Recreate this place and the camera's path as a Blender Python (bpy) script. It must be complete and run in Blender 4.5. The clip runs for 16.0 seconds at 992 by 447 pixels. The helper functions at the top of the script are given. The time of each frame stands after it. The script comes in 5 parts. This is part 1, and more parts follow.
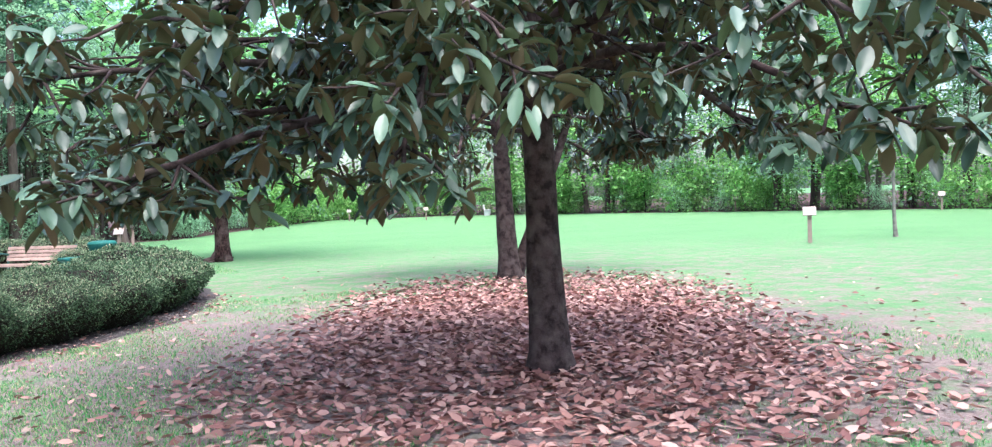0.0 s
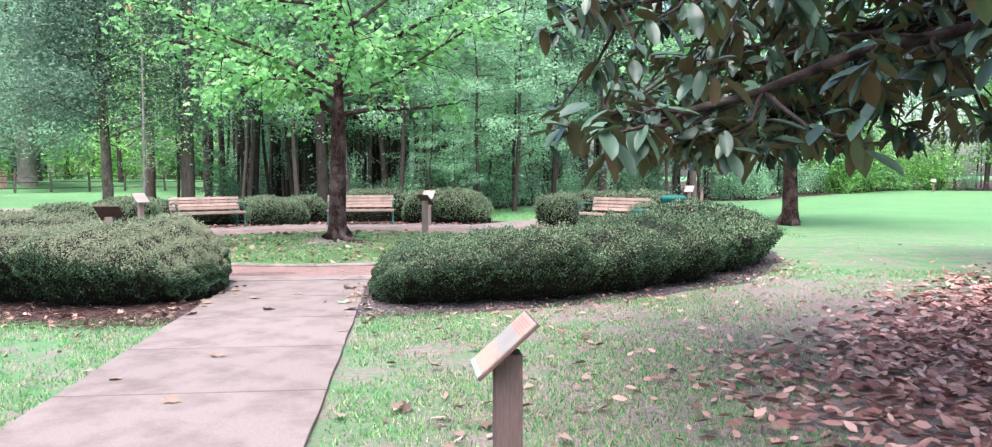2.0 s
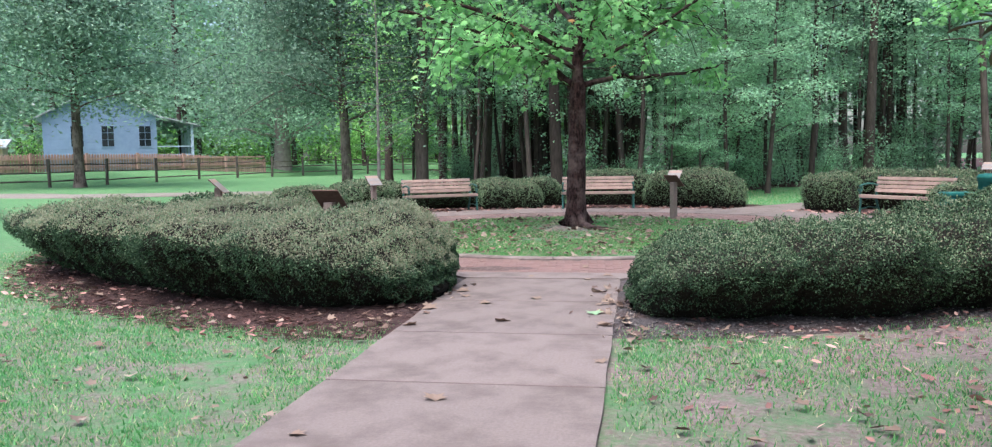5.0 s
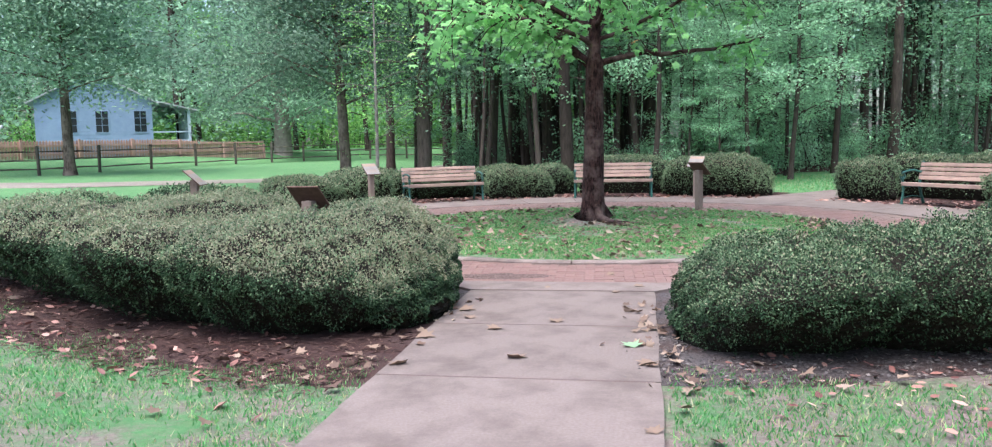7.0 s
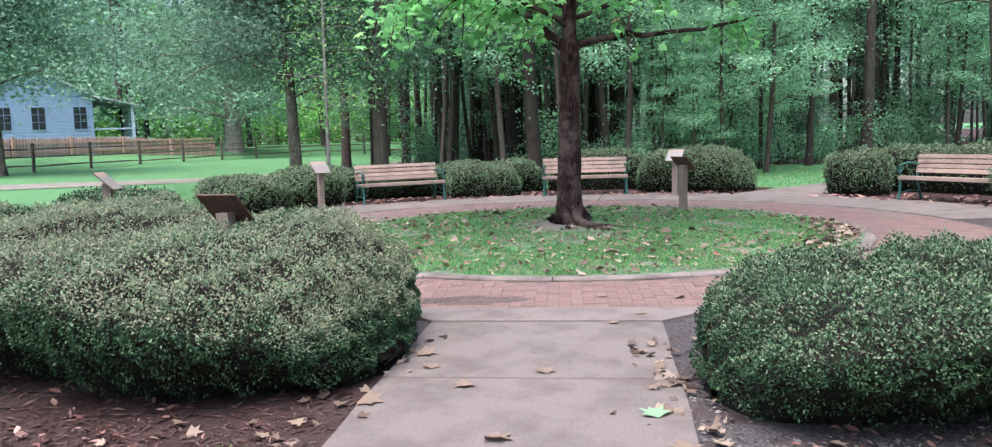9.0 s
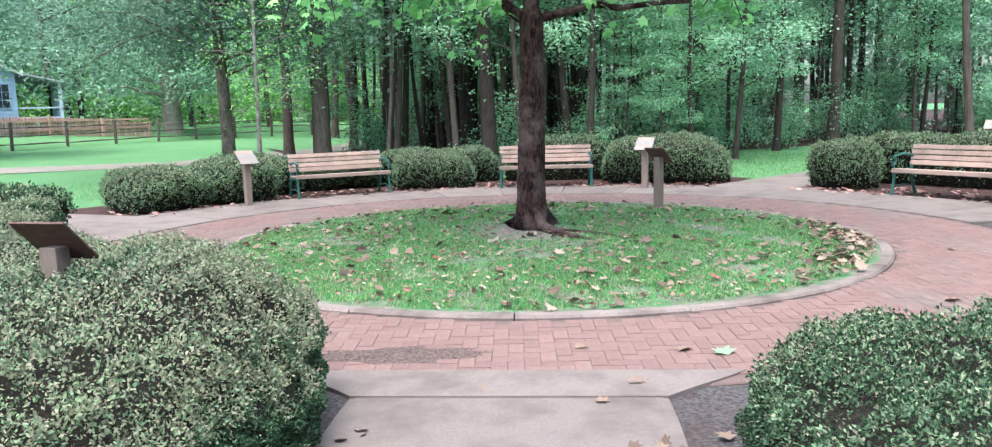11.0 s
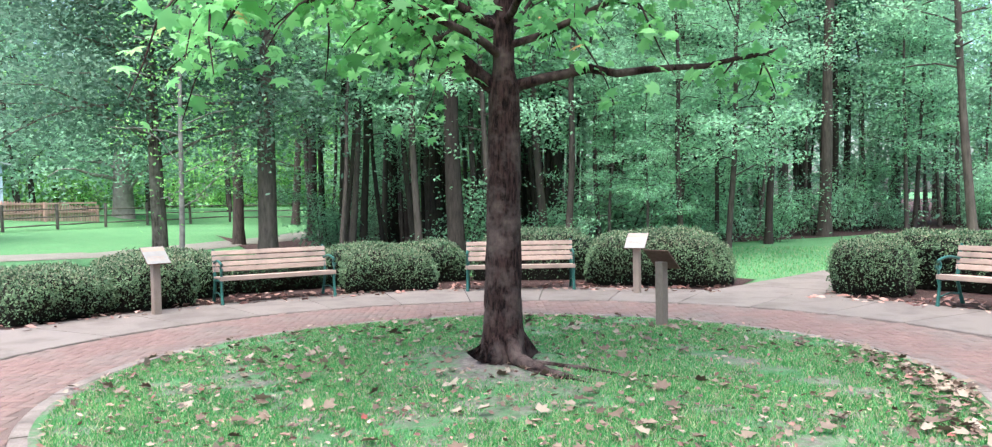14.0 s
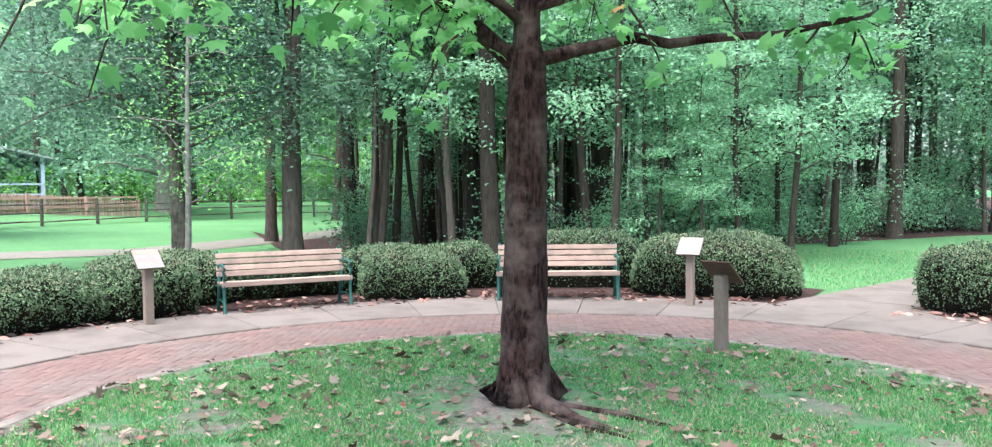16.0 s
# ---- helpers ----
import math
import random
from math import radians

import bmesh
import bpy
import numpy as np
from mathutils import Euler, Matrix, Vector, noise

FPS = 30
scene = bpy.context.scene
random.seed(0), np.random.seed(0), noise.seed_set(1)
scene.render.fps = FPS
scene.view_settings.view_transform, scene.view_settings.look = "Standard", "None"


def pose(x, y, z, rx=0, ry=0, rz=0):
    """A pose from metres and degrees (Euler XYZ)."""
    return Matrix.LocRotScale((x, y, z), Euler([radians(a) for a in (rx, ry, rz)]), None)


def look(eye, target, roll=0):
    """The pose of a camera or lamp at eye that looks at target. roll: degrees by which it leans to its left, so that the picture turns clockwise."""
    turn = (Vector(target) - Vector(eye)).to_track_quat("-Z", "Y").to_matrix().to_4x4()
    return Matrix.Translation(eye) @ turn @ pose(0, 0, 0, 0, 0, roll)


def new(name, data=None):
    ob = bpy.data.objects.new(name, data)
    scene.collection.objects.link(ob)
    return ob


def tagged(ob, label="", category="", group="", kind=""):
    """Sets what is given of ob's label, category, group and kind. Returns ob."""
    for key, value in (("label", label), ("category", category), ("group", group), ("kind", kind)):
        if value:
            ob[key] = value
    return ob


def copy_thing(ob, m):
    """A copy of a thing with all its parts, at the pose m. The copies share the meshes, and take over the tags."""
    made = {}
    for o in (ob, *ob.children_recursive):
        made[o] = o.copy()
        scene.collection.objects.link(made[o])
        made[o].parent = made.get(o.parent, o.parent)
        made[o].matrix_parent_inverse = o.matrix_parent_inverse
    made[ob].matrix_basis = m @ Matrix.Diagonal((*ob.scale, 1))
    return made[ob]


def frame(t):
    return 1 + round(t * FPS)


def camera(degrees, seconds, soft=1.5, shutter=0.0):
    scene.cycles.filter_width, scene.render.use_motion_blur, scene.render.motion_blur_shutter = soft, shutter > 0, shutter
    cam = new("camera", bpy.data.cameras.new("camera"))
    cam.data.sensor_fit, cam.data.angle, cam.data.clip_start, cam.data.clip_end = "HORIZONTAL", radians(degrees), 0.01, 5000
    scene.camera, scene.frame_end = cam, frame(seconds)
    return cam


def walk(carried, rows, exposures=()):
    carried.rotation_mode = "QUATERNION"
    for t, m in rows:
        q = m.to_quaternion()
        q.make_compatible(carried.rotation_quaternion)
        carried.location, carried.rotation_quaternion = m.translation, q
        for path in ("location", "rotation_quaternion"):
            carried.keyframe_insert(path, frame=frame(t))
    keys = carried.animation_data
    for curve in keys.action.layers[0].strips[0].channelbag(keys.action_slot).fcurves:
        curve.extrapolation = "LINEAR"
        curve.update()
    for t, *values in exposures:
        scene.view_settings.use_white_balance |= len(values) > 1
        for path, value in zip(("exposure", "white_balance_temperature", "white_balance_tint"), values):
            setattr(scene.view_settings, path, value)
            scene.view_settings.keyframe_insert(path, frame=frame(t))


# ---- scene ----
cam = camera(61.1, 16.0, soft=1.2)
PATH = [
    (0, (0.137, 0.778, 1.557), (1.07, 2.546, 1.494), -2.2),
    (0.5, (0.267, 1.095, 1.478), (0.77, 3.028, 1.371), -2.0),
    (1, (0.324, 1.27, 1.496), (0.441, 3.265, 1.397), -0.6),
    (1.5, (0.274, 1.568, 1.456), (0.129, 3.559, 1.338), -0.1),
    (2, (0.221, 1.846, 1.434), (-0.103, 3.816, 1.315), -0.1),
    (2.5, (0.142, 2.109, 1.441), (-0.259, 4.064, 1.314), -0.1),
    (3, (0.029, 2.414, 1.425), (-0.544, 4.326, 1.303), -0.1),
    (3.5, (-0.089, 2.707, 1.416), (-0.762, 4.586, 1.283), -0.3),
    (4, (-0.294, 3.051, 1.407), (-1.012, 4.912, 1.264), -0.7),
    (4.5, (-0.463, 3.436, 1.393), (-1.247, 5.27, 1.243), -1.0),
    (5, (-0.673, 3.771, 1.378), (-1.51, 5.581, 1.219), -0.9),
    (7.5, (-1.505, 5.451, 1.439), (-2.353, 7.251, 1.238), -1.2),
    (8, (-1.701, 5.798, 1.424), (-2.533, 7.607, 1.229), -1.1),
    (8.5, (-1.881, 6.167, 1.409), (-2.664, 7.997, 1.214), -1.4),
    (9, (-2.04, 6.535, 1.426), (-2.804, 8.371, 1.212), -1.7),
    (11.5, (-2.786, 8.639, 1.567), (-3.437, 10.511, 1.298), -1.4),
    (12, (-2.914, 9.051, 1.586), (-3.56, 10.929, 1.354), -1.3),
    (12.5, (-3.062, 9.462, 1.628), (-3.675, 11.357, 1.447), -1.2),
    (13, (-3.17, 9.869, 1.64), (-3.782, 11.772, 1.565), -0.9),
    (13.5, (-3.289, 10.248, 1.614), (-3.898, 12.152, 1.56), -0.8),
    (14, (-3.386, 10.611, 1.62), (-3.987, 12.517, 1.553), -1.0),
    (14.5, (-3.474, 11.019, 1.621), (-4.064, 12.929, 1.551), -0.9),
    (15, (-3.563, 11.42, 1.603), (-4.123, 13.338, 1.524), -0.9),
    (15.5, (-3.608, 11.786, 1.613), (-4.135, 13.714, 1.531), -1.1),
    (16, (-3.635, 12.096, 1.655), (-4.346, 13.964, 1.579), -0.7),
]
walk(cam, [(t, look(eye, target, roll)) for t, eye, target, roll in PATH],
     [(0, 2.05, 5900, 12), (0.5, 2.36, 6050, 13), (1, 2.36, 6080, 12), (1.5, 2.18, 6100, 12), (2, 2.03, 6100, 12), (2.5, 1.75, 6050, 11), (4, 1.55, 6050, 10), (5, 1.4, 6000, 10), (8, 1.62, 5950, 9), (9, 1.53, 5900, 7), (11.5, 1.88, 5850, 2), (12.5, 1.89, 5850, 1), (14, 1.98, 5900, 1), (16, 2.09, 5900, 1.10)])

# ---------------------------------------------------------------- world, sun, exposure
world = bpy.data.worlds.new("sky_world")
world.use_nodes = True
scene.world = world
wn = world.node_tree.nodes
sky = wn.new("ShaderNodeTexSky")
sky.sky_type = "NISHITA"
sky.sun_disc = False
sky.sun_elevation = radians(70)
sky.sun_rotation = radians(199)
sky.air_density, sky.dust_density, sky.ozone_density = 1.0, 4.0, 0.5
wn["Background"].inputs["Strength"].default_value = 0.15
world.node_tree.links.new(sky.outputs[0], wn["Background"].inputs[0])
sun_data = bpy.data.lights.new("sun", "SUN")
sun_data.energy, sun_data.angle, sun_data.color = 1.5, radians(55), (1.0, 0.97, 0.94)
sun = new("sun", sun_data)
sun.matrix_world = look((0, 0, 30), (-3.5, 10, 0))

# ---------------------------------------------------------------- small tools
RNG = np.random.default_rng(7)
CX, CY = -5.3, 17.27            # middle of the ring of hedges and benches
BX, BY = -5.46, 17.55           # middle of the round bed
R_CURB, R_BRICK, R_CONC = 3.79, 5.32, 7.1


def polar(deg, r, z=0.0):
    return Vector((CX + r * math.cos(radians(deg)), CY + r * math.sin(radians(deg)), z))


def bed_polar(deg, r, z=0.0):
    return Vector((BX + r * math.cos(radians(deg)), BY + r * math.sin(radians(deg)), z))


def ramp(nt, fac, stops):
    node = nt.nodes.new("ShaderNodeValToRGB")
    el = node.color_ramp.elements
    while len(el) < len(stops):
        el.new(0.5)
    for e, (p, c) in zip(el, stops):
        e.position, e.color = p, (*c, 1)
    nt.links.new(fac, node.inputs[0])
    return node.outputs[0]


def noise_tex(nt, scale, detail=5.0, rough=0.6, coord="Object", stretch=(1, 1, 1)):
    tc = nt.nodes.new("ShaderNodeTexCoord")
    mp = nt.nodes.new("ShaderNodeMapping")
    mp.inputs["Scale"].default_value = stretch
    n = nt.nodes.new("ShaderNodeTexNoise")
    n.inputs["Scale"].default_value, n.inputs["Detail"].default_value, n.inputs["Roughness"].default_value = scale, detail, rough
    nt.links.new(tc.outputs[coord], mp.inputs[0])
    nt.links.new(mp.outputs[0], n.inputs["Vector"])
    return n.outputs["Fac"]


def mixc(nt, fac, a, b, mode="MIX"):
    m = nt.nodes.new("ShaderNodeMix")
    m.data_type, m.blend_type = "RGBA", mode
    for s, v in ((m.inputs["Factor"], fac), (m.inputs[6], a), (m.inputs[7], b)):
        if isinstance(v, bpy.types.NodeSocket):
            nt.links.new(v, s)
        elif isinstance(v, tuple):
            s.default_value = (*v, 1)
        else:
            s.default_value = v
    return m.outputs[2]


def material(name, c1, c2, c3=None, fine=40.0, broad=3.0, rough=0.8, bump=0.3, bump_scale=None, metal=0.0, vary=None,
             vary_amount=0.35, translucent=0.0, spec=0.14, stretch=(1, 1, 1), grime=0.35, hard=1.0):
    """A surface of two mixed tones with broad stains, fine relief, and a tone of its own for each piece."""
    m = bpy.data.materials.new(name)
    m.use_nodes = True
    nt = m.node_tree
    b = nt.nodes["Principled BSDF"]
    col = ramp(nt, noise_tex(nt, fine, stretch=stretch), [(0.5 - 0.2 / hard, c1), (0.5 + 0.2 / hard, c2)])
    if c3:
        col = mixc(nt, ramp(nt, noise_tex(nt, broad, 4.0), [(0.45, (0, 0, 0)), (0.68, (1, 1, 1))]), col, c3)
    else:
        col = mixc(nt, grime, col, ramp(nt, noise_tex(nt, broad, 4.0), [(0.3, (0.55, 0.55, 0.55)), (0.7, (1, 1, 1))]), "MULTIPLY")
    if vary:
        src = nt.nodes.new("ShaderNodeNewGeometry" if vary == "island" else "ShaderNodeObjectInfo")
        rnd = src.outputs["Random Per Island" if vary == "island" else "Random"]
        lo, hi = 1 - vary_amount, 1 + vary_amount
        col = mixc(nt, 1.0, col, ramp(nt, rnd, [(0.0, (lo, lo, lo)), (1.0, (hi, hi, hi))]), "MULTIPLY")
    nt.links.new(col, b.inputs["Base Color"])
    b.inputs["Roughness"].default_value, b.inputs["Metallic"].default_value = rough, metal
    b.inputs["Specular IOR Level"].default_value = spec
    if bump:
        bp = nt.nodes.new("ShaderNodeBump")
        bp.inputs["Strength"].default_value, bp.inputs["Distance"].default_value = bump, 0.02
        nt.links.new(noise_tex(nt, bump_scale or fine * 1.5, 6.0, stretch=stretch), bp.inputs["Height"])
        nt.links.new(bp.outputs[0], b.inputs["Normal"])
    if translucent:
        tr = nt.nodes.new("ShaderNodeBsdfTranslucent")
        nt.links.new(col, tr.inputs[0])
        ms = nt.nodes.new("ShaderNodeMixShader")
        ms.inputs[0].default_value = translucent
        nt.links.new(b.outputs[0], ms.inputs[1])
        nt.links.new(tr.outputs[0], ms.inputs[2])
        nt.links.new(ms.outputs[0], nt.nodes["Material Output"].inputs[0])
    return m


def leaf_material(name, stops, rough=0.5, translucent=0.35, spec=0.4, light=1.0):
    """Foliage: each leaf takes its own tone out of the stops."""
    stops = [(p, tuple(v * light for v in c)) for p, c in stops]
    m = bpy.data.materials.new(name)
    m.use_nodes = True
    nt = m.node_tree
    b = nt.nodes["Principled BSDF"]
    geo = nt.nodes.new("ShaderNodeNewGeometry")
    col = ramp(nt, geo.outputs["Random Per Island"], stops)
    col = mixc(nt, 0.5, col, ramp(nt, noise_tex(nt, 1.3, 3.0), [(0.3, (0.6, 0.65, 0.6)), (0.7, (1.2, 1.15, 1.0))]), "MULTIPLY")
    nt.links.new(col, b.inputs["Base Color"])
    b.inputs["Roughness"].default_value, b.inputs["Specular IOR Level"].default_value = rough, spec
    tr = nt.nodes.new("ShaderNodeBsdfTranslucent")
    nt.links.new(col, tr.inputs[0])
    ms = nt.nodes.new("ShaderNodeMixShader")
    ms.inputs[0].default_value = translucent
    nt.links.new(b.outputs[0], ms.inputs[1])
    nt.links.new(tr.outputs[0], ms.inputs[2])
    nt.links.new(ms.outputs[0], nt.nodes["Material Output"].inputs[0])
    return m


# ---------------------------------------------------------------- materials
CONCRETE = material("weathered_concrete", (0.164, 0.13, 0.12), (0.21, 0.17, 0.157), (0.122, 0.096, 0.087), fine=60, broad=2.3, rough=0.9, bump=0.25, vary="object", vary_amount=0.05)
CURB_CONC = material("curb_concrete", (0.190, 0.147, 0.133), (0.266, 0.214, 0.195), (0.123, 0.095, 0.084), fine=50, broad=2.5, rough=0.9, bump=0.4, vary="object", vary_amount=0.08)
BRICK = material("clay_paver", (0.172, 0.1, 0.09), (0.218, 0.14, 0.126), (0.182, 0.134, 0.121), fine=45, broad=0.9, rough=0.88, bump=0.4, vary="object", vary_amount=0.09)
BRICK_FAR = material("clay_paver_rest", (0.172, 0.1, 0.09), (0.218, 0.14, 0.126), (0.182, 0.134, 0.121), fine=45, broad=0.9, rough=0.88, bump=0.4, vary="island", vary_amount=0.09)
SAND = material("joint_sand", (0.10, 0.07, 0.065), (0.18, 0.13, 0.12), fine=120, rough=1.0, bump=0.4)
BRICK_SAND = material("paver_sand", (0.128, 0.085, 0.076), (0.187, 0.132, 0.119), fine=120, rough=1.0, bump=0.4)
RING_CONC = material("pale_ring_concrete", (0.165, 0.13, 0.118), (0.215, 0.172, 0.157), (0.135, 0.106, 0.096), fine=60, broad=1.6, rough=0.9, bump=0.25, vary="object", vary_amount=0.06)
DEAD_TWIG = material("dead_twig", (0.2, 0.14, 0.115), (0.34, 0.26, 0.22), fine=20, rough=0.95, bump=0.2, vary="island")
MULCH = material("pine_mulch", (0.034, 0.019, 0.017), (0.085, 0.046, 0.042), (0.07, 0.046, 0.043), fine=35, broad=2.0, rough=1.0, bump=1.0, bump_scale=60)
GREY_SOIL = material("grey_crumbly_soil", (0.045, 0.037, 0.038), (0.125, 0.11, 0.11), (0.075, 0.048, 0.044), fine=42, broad=2.0, rough=1.0, bump=1.0, bump_scale=55, hard=1.4)
WASHED = material("washed_soil", (0.085, 0.055, 0.05), (0.2, 0.145, 0.13), fine=55, rough=1.0, bump=1.0, hard=1.5)
GRAVEL = material("gravel_drive", (0.19, 0.165, 0.14), (0.26, 0.23, 0.2), fine=20, rough=1.0, bump=0.6)
POST_WOOD = material("weathered_post_wood", (0.24, 0.17, 0.14), (0.34, 0.26, 0.22), fine=25, broad=4, rough=0.85, stretch=(6, 6, 0.5), bump=0.4, vary="object", vary_amount=0.15)
POST_BROWN = material("red_brown_post_wood", (0.12, 0.075, 0.066), (0.19, 0.125, 0.11), fine=25, broad=4, rough=0.8, stretch=(6, 6, 0.5), bump=0.3)
BOARD_BACK = material("brown_sign_backing", (0.10, 0.055, 0.045), (0.16, 0.09, 0.075), fine=20, rough=0.7, bump=0.2)
BOARD_FACE = material("printed_sign_face", (0.235, 0.2, 0.188), (0.285, 0.25, 0.236), fine=8, rough=0.35, bump=0.0, spec=0.5)
PRINT_TAN = material("printed_tan_block", (0.33, 0.22, 0.175), (0.39, 0.28, 0.225), fine=12, rough=0.35, bump=0.0)
PRINT_RED = material("printed_red_bars", (0.36, 0.15, 0.14), (0.42, 0.2, 0.18), fine=12, rough=0.35, bump=0.0)
PRINT_GREEN = material("printed_green_border", (0.25, 0.3, 0.24), (0.32, 0.36, 0.3), fine=12, rough=0.35, bump=0.0)
SLAT = material("bench_slat_wood", (0.32, 0.215, 0.175), (0.44, 0.315, 0.265), (0.25, 0.18, 0.155), fine=14, broad=3, rough=0.7, stretch=(0.6, 8, 8), bump=0.25, vary="object", vary_amount=0.14)
IRON = material("green_cast_iron", (0.02, 0.09, 0.075), (0.035, 0.13, 0.11), fine=30, rough=0.45, bump=0.15, spec=0.5)
BIN_GREEN = material("green_bin_plastic", (0.015, 0.10, 0.085), (0.025, 0.14, 0.12), fine=20, rough=0.5, bump=0.1)
BARK = material("furrowed_bark", (0.055, 0.04, 0.035), (0.16, 0.12, 0.10), (0.23, 0.18, 0.155), fine=5, broad=2.5, rough=0.95, stretch=(4, 4, 0.7), bump=1.0, bump_scale=8, hard=1.8)
SYC_BARK = material("sycamore_bark", (0.008, 0.004, 0.004), (0.055, 0.028, 0.025), (0.12, 0.082, 0.074), fine=12, broad=4.5, rough=0.95, stretch=(3, 3, 0.7), bump=1.0, bump_scale=12, hard=1.7)
MAG_BARK = material("magnolia_bark", (0.02, 0.013, 0.013), (0.06, 0.04, 0.038), (0.09, 0.068, 0.063), fine=9, broad=6.0, rough=0.95, bump=0.9, bump_scale=14, hard=2.0)
FOREST_BARK = material("forest_bark", (0.05, 0.038, 0.034), (0.12, 0.09, 0.078), fine=6, broad=0.7, rough=1.0, stretch=(3, 3, 0.6), bump=0.6, vary="object", vary_amount=0.45)
PALE_BARK = material("pale_mottled_bark", (0.1, 0.088, 0.078), (0.27, 0.25, 0.225), fine=7, broad=2.5, rough=0.9, bump=0.4)
GREY_BARK = material("grey_oak_bark", (0.2, 0.17, 0.15), (0.32, 0.28, 0.25), fine=4, broad=1, rough=1.0, bump=0.6)
LITTER = leaf_material("fallen_magnolia_leaf", [(0.0, (0.10, 0.04, 0.038)), (0.4, (0.21, 0.095, 0.083)), (0.75, (0.32, 0.18, 0.155)), (1.0, (0.43, 0.27, 0.24))], rough=0.6, translucent=0.05, light=1.32)
CHIP = leaf_material("pine_straw_chip", [(0.0, (0.045, 0.022, 0.02)), (0.6, (0.12, 0.062, 0.054)), (1.0, (0.24, 0.15, 0.13))], rough=0.9, translucent=0.03, light=0.7)
CRUMB = leaf_material("grey_soil_crumb", [(0.0, (0.05, 0.043, 0.045)), (0.6, (0.15, 0.135, 0.14)), (1.0, (0.25, 0.22, 0.21))], rough=0.95, translucent=0.02)
SYC_FALLEN = leaf_material("fallen_sycamore_leaf", [(0.0, (0.085, 0.045, 0.036)), (0.35, (0.17, 0.11, 0.085)), (0.7, (0.26, 0.18, 0.14)), (0.94, (0.36, 0.275, 0.225)), (1.0, (0.25, 0.06, 0.05))], rough=0.7, translucent=0.08)
GREEN_FALLEN = leaf_material("fallen_green_leaf", [(0.0, (0.18, 0.3, 0.17)), (1.0, (0.3, 0.42, 0.27))], rough=0.6, translucent=0.1)
# Shaded and lit copies of one leaf: flank shade and top light in colour.
HEDGE_SHADED = leaf_material("hedge_shaded_leaf", [(0.0, (0.025, 0.06, 0.03)), (0.45, (0.05, 0.10, 0.05)), (0.8, (0.09, 0.16, 0.085)), (1.0, (0.15, 0.22, 0.13))], rough=0.55, translucent=0.06, spec=0.12, light=0.68)
# Browned new tips, brightened as well for the light on the tops.
HEDGE_TAN = leaf_material("hedge_lit_new_tips", [(0.0, (0.115, 0.13, 0.085)), (0.5, (0.165, 0.17, 0.115)), (1.0, (0.215, 0.2, 0.15))], rough=0.8, translucent=0.2, spec=0.08, light=1.62)
HEDGE_LIT = leaf_material("hedge_lit_leaf", [(0.0, (0.06, 0.1, 0.056)), (0.5, (0.1, 0.145, 0.084)), (1.0, (0.145, 0.185, 0.115))], rough=0.7, translucent=0.15, spec=0.1, light=1.8)
# Near-black core colour carries the shade inside the hedge.
HEDGE_CORE_SHADE = material("hedge_core_shade", (0.01, 0.009, 0.007), (0.032, 0.027, 0.02), fine=30, rough=1.0, bump=1.0, bump_scale=30)
SYC_LEAF = leaf_material("sycamore_leaf", [(0.0, (0.10, 0.22, 0.085)), (0.5, (0.15, 0.32, 0.13)), (0.99, (0.23, 0.43, 0.18)), (0.993, (0.42, 0.22, 0.10))], rough=0.5, translucent=0.6, light=1.75)
MAG_TOP = leaf_material("magnolia_leaf_upper", [(0.0, (0.032, 0.056, 0.04)), (0.6, (0.05, 0.085, 0.06)), (1.0, (0.078, 0.135, 0.088))], rough=0.33, translucent=0.2, spec=0.45, light=1.45)
MAG_UNDER = leaf_material("magnolia_leaf_under", [(0.0, (0.115, 0.075, 0.046)), (0.5, (0.105, 0.095, 0.055)), (1.0, (0.1, 0.135, 0.072))], rough=0.65, translucent=0.3, spec=0.15, light=1.5)
OAK_LEAF = leaf_material("live_oak_leaf", [(0.0, (0.05, 0.085, 0.062)), (0.5, (0.085, 0.13, 0.098)), (1.0, (0.145, 0.2, 0.16))], rough=0.75, translucent=0.5, spec=0.12, light=2.9)
WOOD_LEAF = leaf_material("woodland_leaf", [(0.0, (0.06, 0.092, 0.066)), (0.5, (0.105, 0.165, 0.118)), (1.0, (0.155, 0.24, 0.17))], rough=0.75, translucent=0.6, spec=0.1, light=2.8)
EDGE_LEAF = leaf_material("woods_edge_leaf", [(0.0, (0.075, 0.12, 0.08)), (0.5, (0.12, 0.195, 0.13)), (1.0, (0.17, 0.265, 0.18))], rough=0.75, translucent=0.55, spec=0.1, light=2.9)
# Paler leaf for far trees: haze and stronger light put into the colour.
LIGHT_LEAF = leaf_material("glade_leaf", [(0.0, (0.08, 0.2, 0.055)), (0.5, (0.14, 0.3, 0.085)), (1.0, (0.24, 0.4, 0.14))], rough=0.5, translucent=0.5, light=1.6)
DARK_OAK_LEAF = leaf_material("water_oak_leaf", [(0.0, (0.045, 0.08, 0.058)), (0.5, (0.08, 0.125, 0.092)), (1.0, (0.125, 0.175, 0.135))], rough=0.75, translucent=0.45, spec=0.1, light=1.8)
NEEDLE = leaf_material("pine_needles", [(0.0, (0.02, 0.065, 0.04)), (0.6, (0.045, 0.11, 0.065)), (1.0, (0.08, 0.16, 0.09))], rough=0.5, translucent=0.4, light=2.3)
BLADE = leaf_material("grass_blade", [(0.0, (0.045, 0.165, 0.045)), (0.4, (0.078, 0.25, 0.075)), (0.6, (0.12, 0.33, 0.105)), (0.72, (0.21, 0.35, 0.14)), (0.82, (0.31, 0.31, 0.18)), (1.0, (0.38, 0.35, 0.24))], rough=0.5, translucent=0.4, light=1.35)
